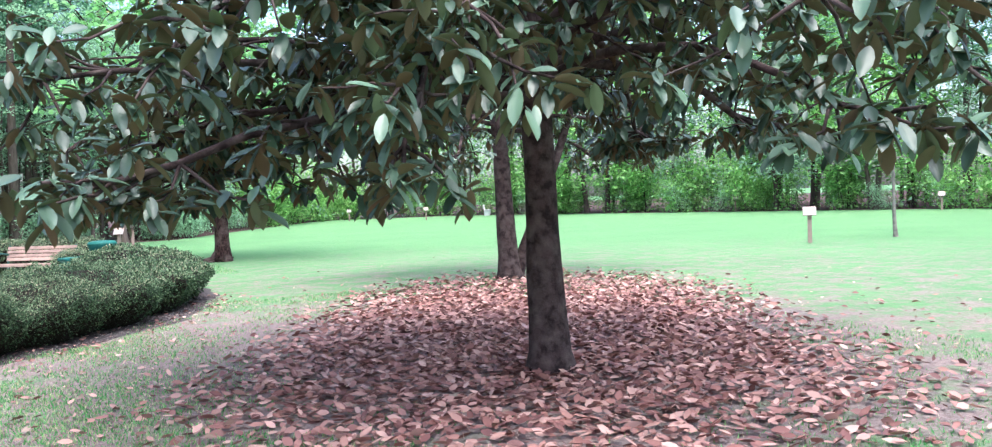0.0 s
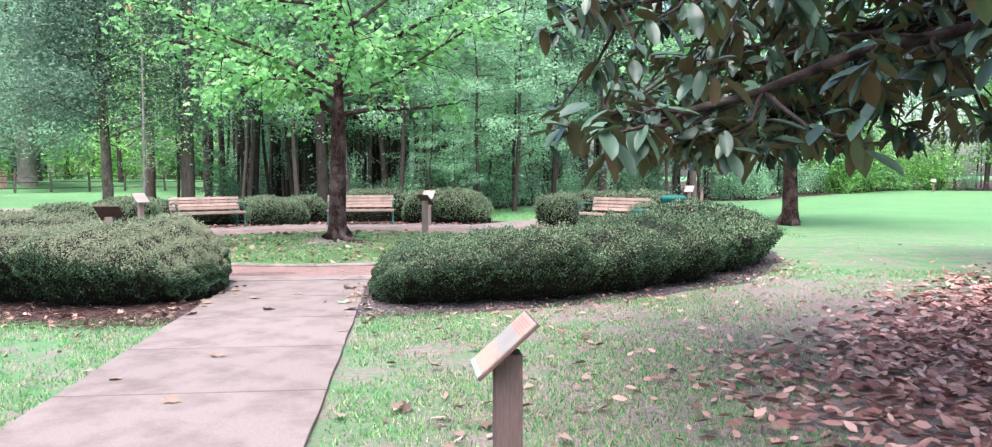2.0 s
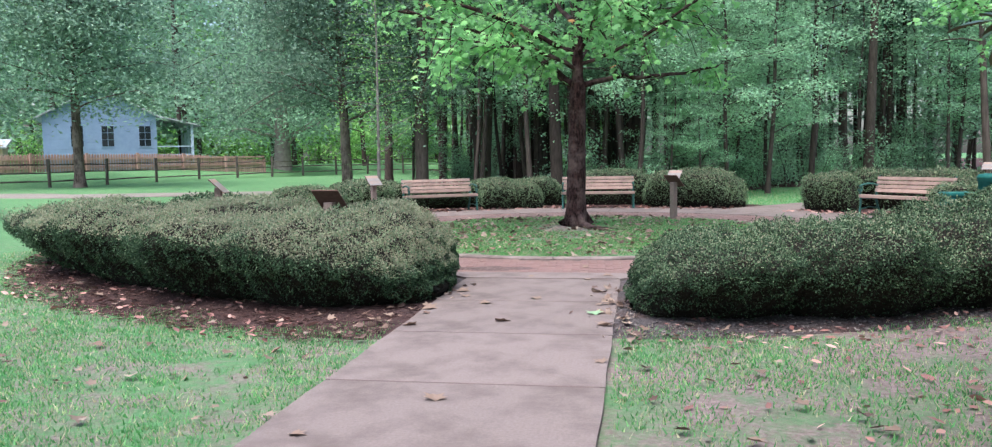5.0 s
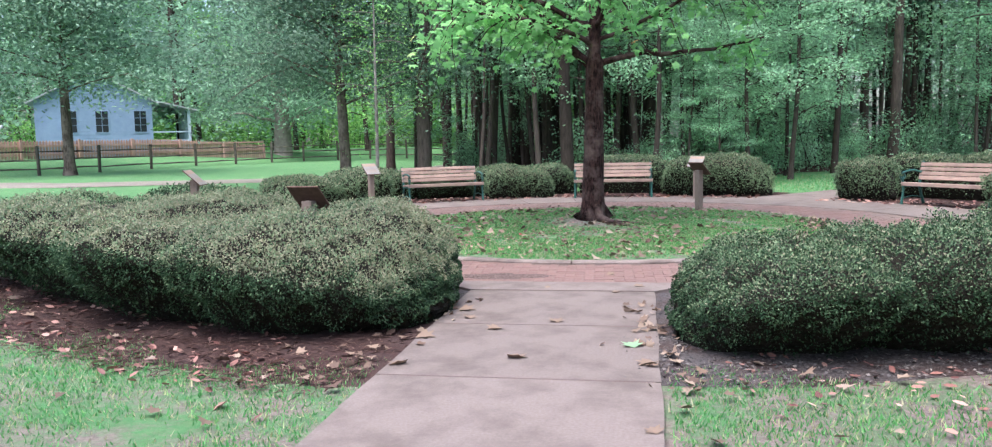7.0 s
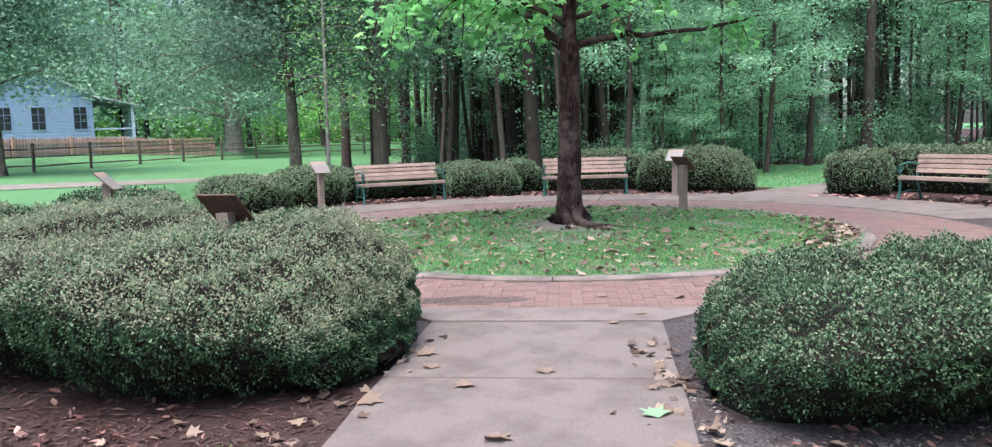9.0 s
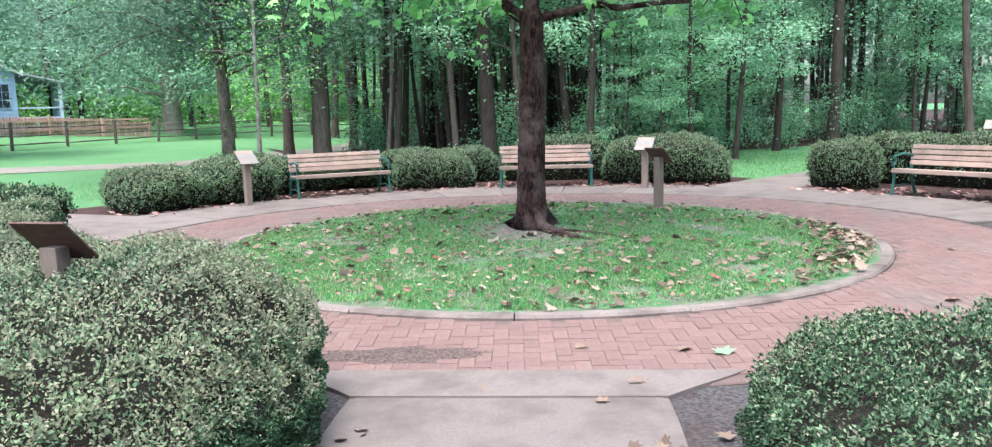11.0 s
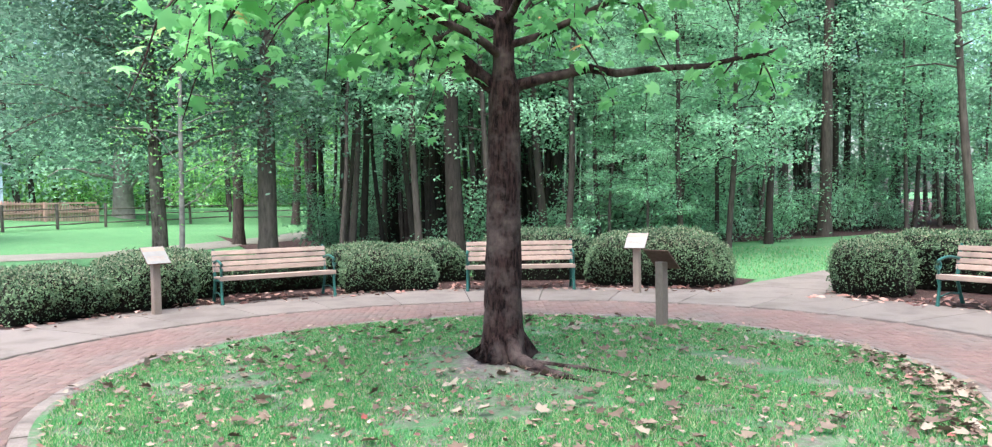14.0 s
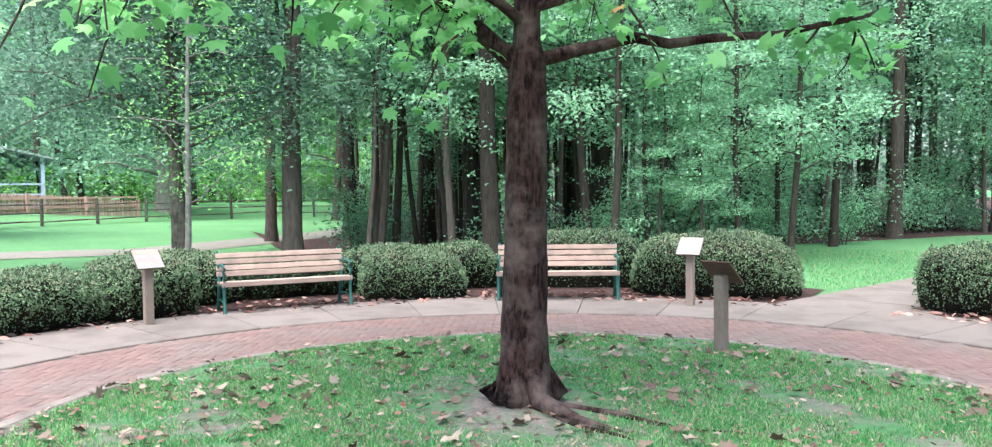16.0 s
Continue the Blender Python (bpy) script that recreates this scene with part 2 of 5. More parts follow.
SIDING = material("blue_painted_siding", (0.27, 0.36, 0.52), (0.33, 0.42, 0.58), fine=3, broad=0.5, rough=0.7, bump=0.1)
ROOF_TIN = material("grey_tin_roof", (0.33, 0.35, 0.35), (0.46, 0.47, 0.47), fine=1.2, broad=0.4, rough=0.5, bump=0.1, stretch=(6, 0.4, 1))
WHITE_TRIM = material("faded_white_trim", (0.42, 0.5, 0.6), (0.5, 0.57, 0.66), fine=5, rough=0.7, bump=0.1)
PANE = material("dark_window_pane", (0.012, 0.016, 0.022), (0.025, 0.03, 0.04), fine=2, rough=0.1, bump=0.0, spec=0.6)
PICKET = material("red_brown_picket", (0.42, 0.245, 0.205), (0.54, 0.34, 0.29), fine=6, rough=0.85, stretch=(5, 5, 0.6), bump=0.2, vary="object", vary_amount=0.2)
RAIL = material("split_rail_wood", (0.075, 0.06, 0.055), (0.17, 0.14, 0.12), fine=8, rough=0.95, bump=0.5, vary="object", vary_amount=0.2)
SHED_WOOD = material("tan_shed_boards", (0.45, 0.33, 0.22), (0.56, 0.43, 0.3), fine=4, rough=0.85, bump=0.2)
WHITE_PAINT = material("white_painted_wood", (0.66, 0.66, 0.68), (0.78, 0.78, 0.78), fine=6, rough=0.7, bump=0.1)


def ground_material(name="lawn_ground", bare=0.55, spot=(3.6, 8.4, 0), spot_r=(6.6, 9.6)):
    m = bpy.data.materials.new(name)
    m.use_nodes = True
    nt = m.node_tree
    b = nt.nodes["Principled BSDF"]
    grass = ramp(nt, noise_tex(nt, 9, 8, 0.75), [(0.3, (0.055, 0.16, 0.062)), (0.55, (0.088, 0.235, 0.096)), (0.75, (0.135, 0.295, 0.137))])
    grass = mixc(nt, 0.45, grass, ramp(nt, noise_tex(nt, 0.35, 3), [(0.3, (0.6, 0.75, 0.6)), (0.7, (1.25, 1.15, 1.0))]), "MULTIPLY")
    grass = mixc(nt, ramp(nt, noise_tex(nt, 14, 9, 0.85), [(0.42, (0, 0, 0)), (0.66, (0.5, 0.5, 0.5))]), grass, (0.22, 0.225, 0.14))
    soil = ramp(nt, noise_tex(nt, 22, 8, 0.7), [(0.3, (0.135, 0.1, 0.092)), (0.7, (0.335, 0.265, 0.245))])
    # bare soil: small patches all over the lawn, and the trodden earth round the magnolias
    tc = nt.nodes.new("ShaderNodeTexCoord")
    patches = ramp(nt, noise_tex(nt, 2.0, 9, 0.8), [(0.44, (0, 0, 0)), (0.6, (1, 1, 1))])
    near = nt.nodes.new("ShaderNodeVectorMath")
    near.operation = "DISTANCE"
    near.inputs[1].default_value = spot
    nt.links.new(tc.outputs["Object"], near.inputs[0])
    wob = nt.nodes.new("ShaderNodeMath")
    wob.operation = "MULTIPLY_ADD"
    nt.links.new(noise_tex(nt, 0.8, 5), wob.inputs[0])
    wob.inputs[1].default_value = 7.0
    nt.links.new(near.outputs["Value"], wob.inputs[2])
    mr = nt.nodes.new("ShaderNodeMapRange")
    mr.inputs["From Min"].default_value, mr.inputs["From Max"].default_value = spot_r
    mr.inputs["To Min"].default_value, mr.inputs["To Max"].default_value = 0.85, 0.0
    nt.links.new(wob.outputs[0], mr.inputs["Value"])
    far = nt.nodes.new("ShaderNodeMapRange")
    far.inputs["From Min"].default_value, far.inputs["From Max"].default_value = 9.0, 20.0
    far.inputs["To Min"].default_value, far.inputs["To Max"].default_value = bare, 0.05
    nt.links.new(near.outputs["Value"], far.inputs["Value"])
    pf = mixc(nt, 1.0, patches, far.outputs[0], "MULTIPLY")
    fac = mixc(nt, 1.0, pf, mr.outputs[0], "ADD")
    nt.links.new(mixc(nt, fac, grass, soil), b.inputs["Base Color"])
    b.inputs["Roughness"].default_value, b.inputs["Specular IOR Level"].default_value = 0.95, 0.15
    bp = nt.nodes.new("ShaderNodeBump")
    bp.inputs["Strength"].default_value, bp.inputs["Distance"].default_value = 0.8, 0.03
    nt.links.new(noise_tex(nt, 45, 8, 0.8), bp.inputs["Height"])
    nt.links.new(bp.outputs[0], b.inputs["Normal"])
    return m


GROUND = ground_material(bare=0.95)
BED_GROUND = ground_material("bed_ground", 0.9, (-5.5, 17.75, 0.1), (2.9, 3.8))


# ---------------------------------------------------------------- mesh tools
def np_mesh(name, verts, faces, mats, index=None, smooth=False):
    """A mesh out of arrays: faces all with the same number of corners."""
    verts, faces = np.asarray(verts, np.float32).reshape(-1, 3), np.asarray(faces, np.int32)
    k = faces.shape[1]
    me = bpy.data.meshes.new(name)
    me.vertices.add(len(verts))
    me.vertices.foreach_set("co", verts.ravel())
    me.loops.add(faces.size)
    me.loops.foreach_set("vertex_index", faces.ravel())
    me.polygons.add(len(faces))
    me.polygons.foreach_set("loop_start", np.arange(0, faces.size, k, dtype=np.int32))
    for m in mats:
        me.materials.append(m)
    if index is not None:
        me.polygons.foreach_set("material_index", np.asarray(index, np.int32))
    if smooth:
        me.polygons.foreach_set("use_smooth", np.ones(len(faces), bool))
    me.update(calc_edges=True)
    return me


def child(name, me, parent, label=""):
    ob = new(name, me)
    ob.parent = parent
    if label:
        tagged(ob, label)
    return ob


def part(name, bm, mat, parent, label="", smooth=False):
    me = bpy.data.meshes.new(name)
    bm.to_mesh(me)
    bm.free()
    me.materials.append(mat)
    if smooth:
        for p in me.polygons:
            p.use_smooth = True
    return child(name, me, parent, label)


def thing(name, m, label, category, group="", kind=""):
    ob = new(name)
    ob.empty_display_size = 0.2
    ob.matrix_basis = m
    return tagged(ob, label, category, group, kind)


def box(bm, sx, sy, sz, m=None, bevel=0.0):
    """A box on the middle of its base, with rounded edges."""
    vs = bmesh.ops.create_cube(bm, size=1.0)["verts"]
    bmesh.ops.scale(bm, vec=(sx, sy, sz), verts=vs)
    bmesh.ops.translate(bm, vec=(0, 0, sz / 2), verts=vs)
    if bevel:
        es = list({e for v in vs for e in v.link_edges})
        got = bmesh.ops.bevel(bm, geom=es, offset=bevel, segments=2, affect="EDGES", profile=0.6)
        vs = list({v for f in got["faces"] for v in f.verts} | {v for v in vs if v.is_valid})
    if m is not None:
        bmesh.ops.transform(bm, matrix=m, verts=vs)
    return vs


def made_box(*args, **kw):
    bm = bmesh.new()
    box(bm, *args, **kw)
    return bm


def tube(pts, radii, sides=8, lump=0.0):
    """Corners and four-cornered faces of a tapering tube along points."""
    pts, radii = np.asarray(pts, float), np.asarray(radii, float)
    d = np.gradient(pts, axis=0)
    d /= np.linalg.norm(d, axis=1, keepdims=True) + 1e-9
    ref = np.where(np.abs(d[:, 2:3]) > 0.9, np.array([[1.0, 0, 0]]), np.array([[0, 0, 1.0]]))
    u = np.cross(ref, d)
    u /= np.linalg.norm(u, axis=1, keepdims=True) + 1e-9
    v = np.cross(d, u)
    a = np.arange(sides) * 2 * math.pi / sides
    r = radii[:, None] * (1 + lump * RNG.uniform(-1, 1, (len(pts), sides)))
    V = pts[:, None, :] + r[..., None] * (np.cos(a)[None, :, None] * u[:, None, :] + np.sin(a)[None, :, None] * v[:, None, :])
    n = len(pts)
    i, j = np.meshgrid(np.arange(n - 1), np.arange(sides), indexing="ij")
    F = np.stack([i * sides + j, i * sides + (j + 1) % sides, (i + 1) * sides + (j + 1) % sides, (i + 1) * sides + j], -1).reshape(-1, 4)
    return V.reshape(-1, 3), F


def join(bits):
    V, F, o = [], [], 0
    for v, f in bits:
        V.append(v)
        F.append(f + o)
        o += len(v)
    return np.concatenate(V), np.concatenate(F)


def unit(a):
    return a / (np.linalg.norm(a, axis=-1, keepdims=True) + 1e-9)


def stamp(tv, tf, pos, along, normal, size):
    """A small shape laid at every place, its y along one way and its z along another."""
    along = unit(along)
    side = unit(np.cross(along, normal))
    up = np.cross(side, along)
    size = np.broadcast_to(size, (len(pos),))[:, None, None]
    V = pos[:, None, :] + size * (tv[None, :, 0:1] * side[:, None] + tv[None, :, 1:2] * along[:, None] + tv[None, :, 2:3] * up[:, None])
    F = tf[None] + (np.arange(len(pos)) * len(tv))[:, None, None]
    return V.reshape(-1, 3), F.reshape(-1, tf.shape[1])


def sphere_dirs(n):
    return unit(RNG.normal(size=(n, 3)))


# leaf shapes of unit length, along y
OVAL = (np.array([(0, 0, 0), (0.26, 0.5, 0.04), (0, 1, -0.05), (-0.26, 0.5, 0.04)]), np.array([(0, 1, 2), (0, 2, 3)]))
BROAD_BLADE = (np.array([(0, 0, 0), (0.11, 0.14, 0.03), (0.185, 0.38, 0.05), (0.19, 0.62, 0.05), (0.12, 0.85, 0.01), (0, 1, -0.06), (-0.12, 0.85, 0.01),
                         (-0.19, 0.62, 0.05), (-0.185, 0.38, 0.05), (-0.11, 0.14, 0.03), (0, 0.5, 0)]),
               np.array([(i, (i + 1) % 10, 10) for i in range(10)]))
STAR = (np.array([(0, 0, 0), (0.22, 0.08, 0.02), (0.52, 0.22, -0.06), (0.3, 0.42, 0.02), (0.44, 0.72, -0.06), (0.13, 0.66, 0.02), (0, 1.0, -0.08),
                  (-0.13, 0.66, 0.02), (-0.44, 0.72, -0.06), (-0.3, 0.42, 0.02), (-0.52, 0.22, -0.06), (-0.22, 0.08, 0.02), (0, 0.38, 0.04)]),
        np.array([(i, (i + 1) % 12, 12) for i in range(12)]))
CURLED = (np.array([(0, 0, 0.0), (0.2, 0.3, 0.10), (0.2, 0.65, 0.13), (0, 1, 0.10), (-0.18, 0.65, 0.03), (-0.2, 0.3, 0.0), (0, 0.45, 0.015)]),
          np.array([(i, (i + 1) % 6, 6) for i in range(6)]))
CRISP = (STAR[0] * (1, 1, 1) + np.array([(0, 0, 0.55 * abs(x) ** 1.3 + 0.22 * abs(y - 0.35)) for x, y, z in STAR[0]]), STAR[1])

# ================================================================ THE GROUND
bm = bmesh.new()
bmesh.ops.create_grid(bm, x_segments=260, y_segments=260, size=350)


def rise(x):
    """The lawn climbs gently towards the cottage."""
    f = min(1.0, max(0.0, (-17 - x) / 13))
    g = min(1.0, max(0.0, (-35.8 - x) / 2.6))
    return 0.3 * f * f * (3 - 2 * f) + 0.6 * g * g * (3 - 2 * g)


for v in bm.verts:
    v.co.z = rise(v.co.x)
ground = part("ground", bm, GROUND, None)
tagged(ground, "wide mown green lawn with bare earth patches", "ground", kind="structure")

PATH_DIR = Vector((-0.262, 0.965, 0)).normalized()
PATH_SIDE = Vector((PATH_DIR.y, -PATH_DIR.x, 0))
PATH_MID = Vector((-2.94, 8.15, 0))          # on the middle line, at a joint
PATH_W, SLAB = 1.7, 1.43


def slab_mesh(length, width, h=0.035, width2=None):
    """A paving slab along y with worn edges and a rounded rim."""
    w2 = width2 or width
    bm = bmesh.new()
    b = 0.0015
    top, rim, low = [], [], []
    n = 5
    for s in range(n + 1):
        f = s / n
        low_w = width / 2 + (w2 - width) / 2 * f
        y = length * f
        yi = min(max(y, b), length - b)
        wob = 0.006 * math.sin(7 * f + width * 9)
        top.append([bm.verts.new((sx * (low_w - b + wob), yi, h)) for sx in (-1, 1)])
        rim.append([bm.verts.new((sx * (low_w + wob), y, h - b)) for sx in (-1, 1)])
        low.append([bm.verts.new((sx * (low_w + wob), y, -0.05)) for sx in (-1, 1)])
    for s in range(n):
        bm.faces.new((top[s][0], top[s][1], top[s + 1][1], top[s + 1][0]))
        for k in (0, 1):
            bm.faces.new((top[s][k], top[s + 1][k], rim[s + 1][k], rim[s][k]))
            bm.faces.new((rim[s][k], rim[s + 1][k], low[s + 1][k], low[s][k]))
    for s in (0, n):
        bm.faces.new((top[s][0], top[s][1], rim[s][1], rim[s][0]))
        bm.faces.new((rim[s][0], rim[s][1], low[s][1], low[s][0]))
    bmesh.ops.recalc_face_normals(bm, faces=bm.faces)
    return bm


path = thing("concrete_path", Matrix(), "straight concrete slab path with dark joints", "path", kind="structure")
heading = math.degrees(math.atan2(PATH_DIR.y, PATH_DIR.x)) - 90
for i in range(-8, 4):
    last = i == 3
    o = part("slab", slab_mesh((SLAB - 0.024) * (0.32 if last else 1), PATH_W, 0.041 if last else 0.035, 2.7 if last else None), CONCRETE, path)
    o.matrix_basis = pose(*(PATH_MID + PATH_DIR * (SLAB * i)), 0, 0, heading)


def ring_sector(a0, a1, r0, r1, z0, z1, steps=10, bevel=0.01):
    """A flat block with curved sides, in degrees round the bed's middle."""
    bm = bmesh.new()
    rows = []
    for s in range(steps + 1):
        a = a0 + (a1 - a0) * s / steps
        rows.append([bm.verts.new(bed_polar(a, r, z)) for r, z in
                     ((r0, z0), (r0, z1 - bevel), (r0 + bevel, z1), (r1 - bevel, z1), (r1, z1 - bevel), (r1, z0))])
    for s in range(steps):
        for k in range(5):
            bm.faces.new((rows[s][k], rows[s + 1][k], rows[s + 1][k + 1], rows[s][k + 1]))
    bm.faces.new(rows[0])
    bm.faces.new(rows[-1][::-1])
    bmesh.ops.recalc_face_normals(bm, faces=bm.faces)
    return bm


bm = made_box(PATH_W - 0.06, SLAB * 11.4, 0.03)
under = part("path_bed", bm, SAND, None)
under.matrix_basis = pose(*(PATH_MID - PATH_DIR * (SLAB * 2.5)), 0, 0, heading) @ pose(0, 0, 0.0025)
tagged(under, "dark earth in the joints of the path", "path bed", kind="structure")

outer = thing("concrete_ring", Matrix(), "pale concrete walk ring in curved slabs", "path", kind="structure")
for k in range(16):
    a = 25 + k * 11.0
    part("slab", ring_sector(a + 0.06, a + 10.94, R_BRICK + 0.075, R_CONC, -0.05, 0.034), RING_CONC, outer)

side_path = thing("branch_path", Matrix(), "concrete path leading off to the woods", "path", kind="structure")
for i in range(9):
    o = part("slab", slab_mesh(1.62, 2.0), RING_CONC, side_path)
    o.matrix_basis = pose(-3.55 + 0.46 * 1.64 * i, 23.55 + 0.888 * 1.64 * i, -0.004, 0, 0, -27.4)
west_path = thing("west_path", Matrix(), "concrete path leading off across the lawn", "path", kind="structure")
for i in range(6):
    o = part("slab", slab_mesh(1.62, 1.7), RING_CONC, west_path)
    o.matrix_basis = pose(-11.7 - 1.64 * i, 17.9 + 0.12 * i, -0.004, 0, 0, 86)

bed = part("joint_bed", ring_sector(0, 360, R_CURB, R_BRICK + 0.01, -0.06, 0.027, 96), BRICK_SAND, None)
tagged(bed, "dark sand between the brick pavers", "paving sand", kind="structure")

verge = part("soil_verge", ring_sector(256, 384, R_BRICK + 0.02, 6.4, -0.06, 0.016, 70, 0.004), GREY_SOIL, None)
tagged(verge, "bare dark soil between the pavers and the hedge", "soil", kind="structure")
# Dark strip for the concrete lip's shadow as well as dirt in the gap.
shadow_joint = part("edge_joint", ring_sector(20, 195, R_BRICK + 0.012, R_BRICK + 0.072, -0.06, 0.014, 60, 0.004), SAND, None)
tagged(shadow_joint, "dark earth and painted lip shadow between pavers and concrete", "joint", kind="structure")

# curb of the round bed
curb = thing("round_curb", Matrix(), "low weathered concrete curb round the lawn bed", "curb", kind="structure")
for k in range(18):
    part("curb_block", ring_sector(k * 20 + 4.08, k * 20 + 23.92, R_CURB - 0.14, R_CURB, -0.05, 0.058 + 0.006 * math.sin(k * 5), 10, 0.018), CURB_CONC, curb)


def bed_height(x, y):
    r = math.hypot(x - BX, y - BY)
    t = math.hypot(x + 5.72, y - 17.83)
    return 0.055 + 0.045 * max(0, 1 - r / 3.3) + 0.045 * math.exp(-(t / 0.5) ** 2) + 0.012 * noise.noise((x * 1.5, y * 1.5, 0))


bm = bmesh.new()
rows = [[bm.verts.new((BX, BY, bed_height(BX, BY)))]]
for k in range(1, 25):
    r = (R_CURB - 0.12) * k / 24
    rows.append([bm.verts.new((BX + r * math.cos(a), BY + r * math.sin(a), bed_height(BX + r * math.cos(a), BY + r * math.sin(a)))) for a in np.arange(72) * math.pi / 36])
for j in range(72):
    bm.faces.new((rows[0][0], rows[1][j], rows[1][(j + 1) % 72]))
    for k in range(1, 24):
        bm.faces.new((rows[k][j], rows[k + 1][j], rows[k + 1][(j + 1) % 72], rows[k][(j + 1) % 72]))
bed_soil = part("round_lawn", bm, BED_GROUND, None, smooth=True)
tagged(bed_soil, "round lawn bed with thin grass and roots", "lawn", kind="structure")


# mulch beds under the hedges
def blob_sector(name, a0, a1, r0, r1, z, mat, label, seed):
    bm = bmesh.new()
    n, rows = 60, []
    for s in range(n + 1):
        a = a0 + (a1 - a0) * s / n
        e = min(1.0, 8 * min(s, n - s) / n + 0.5) ** 0.6
        mid, half = (r0 + r1) / 2, (r1 - r0) / 2 * e
        wi, wo = (0.28 * noise.noise((a * 0.12, seed + k, 0)) + 0.1 * noise.noise((a * 0.6, seed, k)) for k in (0, 7))
        rows.append([bm.verts.new(polar(a, r, z + (0.012 if 0 < k < 4 else -0.02))) for k, r in
                     enumerate(np.linspace(mid - half + wi * 0.3, mid + half + wo, 5))])
    for s in range(n):
        for k in range(4):
            bm.faces.new((rows[s][k], rows[s + 1][k], rows[s + 1][k + 1], rows[s][k + 1]))
    ob = part(name, bm, mat, None, smooth=True)
    return tagged(ob, label, "mulch bed", kind="structure")


blob_sector("mulch_bed", 204, 282, 5.1, 8.5, 0.012, MULCH, "reddish pine mulch under the clipped hedge", 1)
blob_sector("mulch_bed", 283, 385, 5.1, 8.2, 0.012, GREY_SOIL, "grey crumbly soil and fallen leaves under the hedge", 2)
blob_sector("mulch_bed", 79, 170, 6.95, 10.2, 0.008, MULCH, "leaf strewn mulch behind the benches", 3)
blob_sector("mulch_bed", 24, 70, 6.95, 9.6, 0.008, MULCH, "leaf strewn mulch round the bench", 4)
blob_sector("mulch_bed", 181, 207, 6.3, 8.4, 0.008, MULCH, "dark mulch under low shrubs", 5)

# gravel drive across the far lawn
bm = bmesh.new()
line = [(-60, 14), (-38, 18), (-26, 24), (-21.5, 31), (-21.5, 40), (-24, 54), (-30, 70)]
prev = None
for k in range(61):
    f = k / 60 * (len(line) - 1)
    i = min(int(f), len(line) - 2)
    p = Vector(line[i]).lerp(Vector(line[i + 1]), f - i)
    d = (Vector(line[i + 1]) - Vector(line[i])).normalized()
    w = 1.35 + 0.25 * noise.noise((k * 0.4, 3, 0))
    row = [bm.verts.new((p.x - d.y * w * s, p.y + d.x * w * s, 0.03 + rise(p.x) - 0.05 * (abs(s) == 1))) for s in (-1, -0.92, 0.92, 1)]
    if prev:
        for k2 in range(3):
            bm.faces.new((prev[k2], prev[k2 + 1], row[k2 + 1], row[k2]))
    prev = row
drive = part("gravel_drive", bm, GRAVEL, None, smooth=True)
tagged(drive, "pinkish gravel drive crossing the lawn", "gravel drive", kind="structure")


# ================================================================ HEDGES AND SHRUBS
def limb(start, direction, length, r0, r1, n=7, droop=0.0, wander=0.12, lift=0.0):
    """A wandering limb: its points and radii."""
    pts, d = [np.array(start, float)], unit(np.array(direction, float))
    for k in range(1, n):
        d = unit(d + RNG.normal(size=3) * wander + np.array((0, 0, lift - droop * k / n)))
        pts.append(pts[-1] + d * length / (n - 1))
    return np.array(pts), np.linspace(r0, r1, n)


def wander_field(p, freq, seed, terms=7):
    """Smooth lumps in space, about -1 to 1."""
    rng = np.random.default_rng(int(seed * 10) + 5)
    w = unit(rng.normal(size=(terms, 3))) * freq * rng.uniform(0.7, 1.4, (terms, 1))
    return np.sin(p @ w.T + rng.uniform(0, 6.28, terms)).sum(-1) / math.sqrt(terms) * 0.8


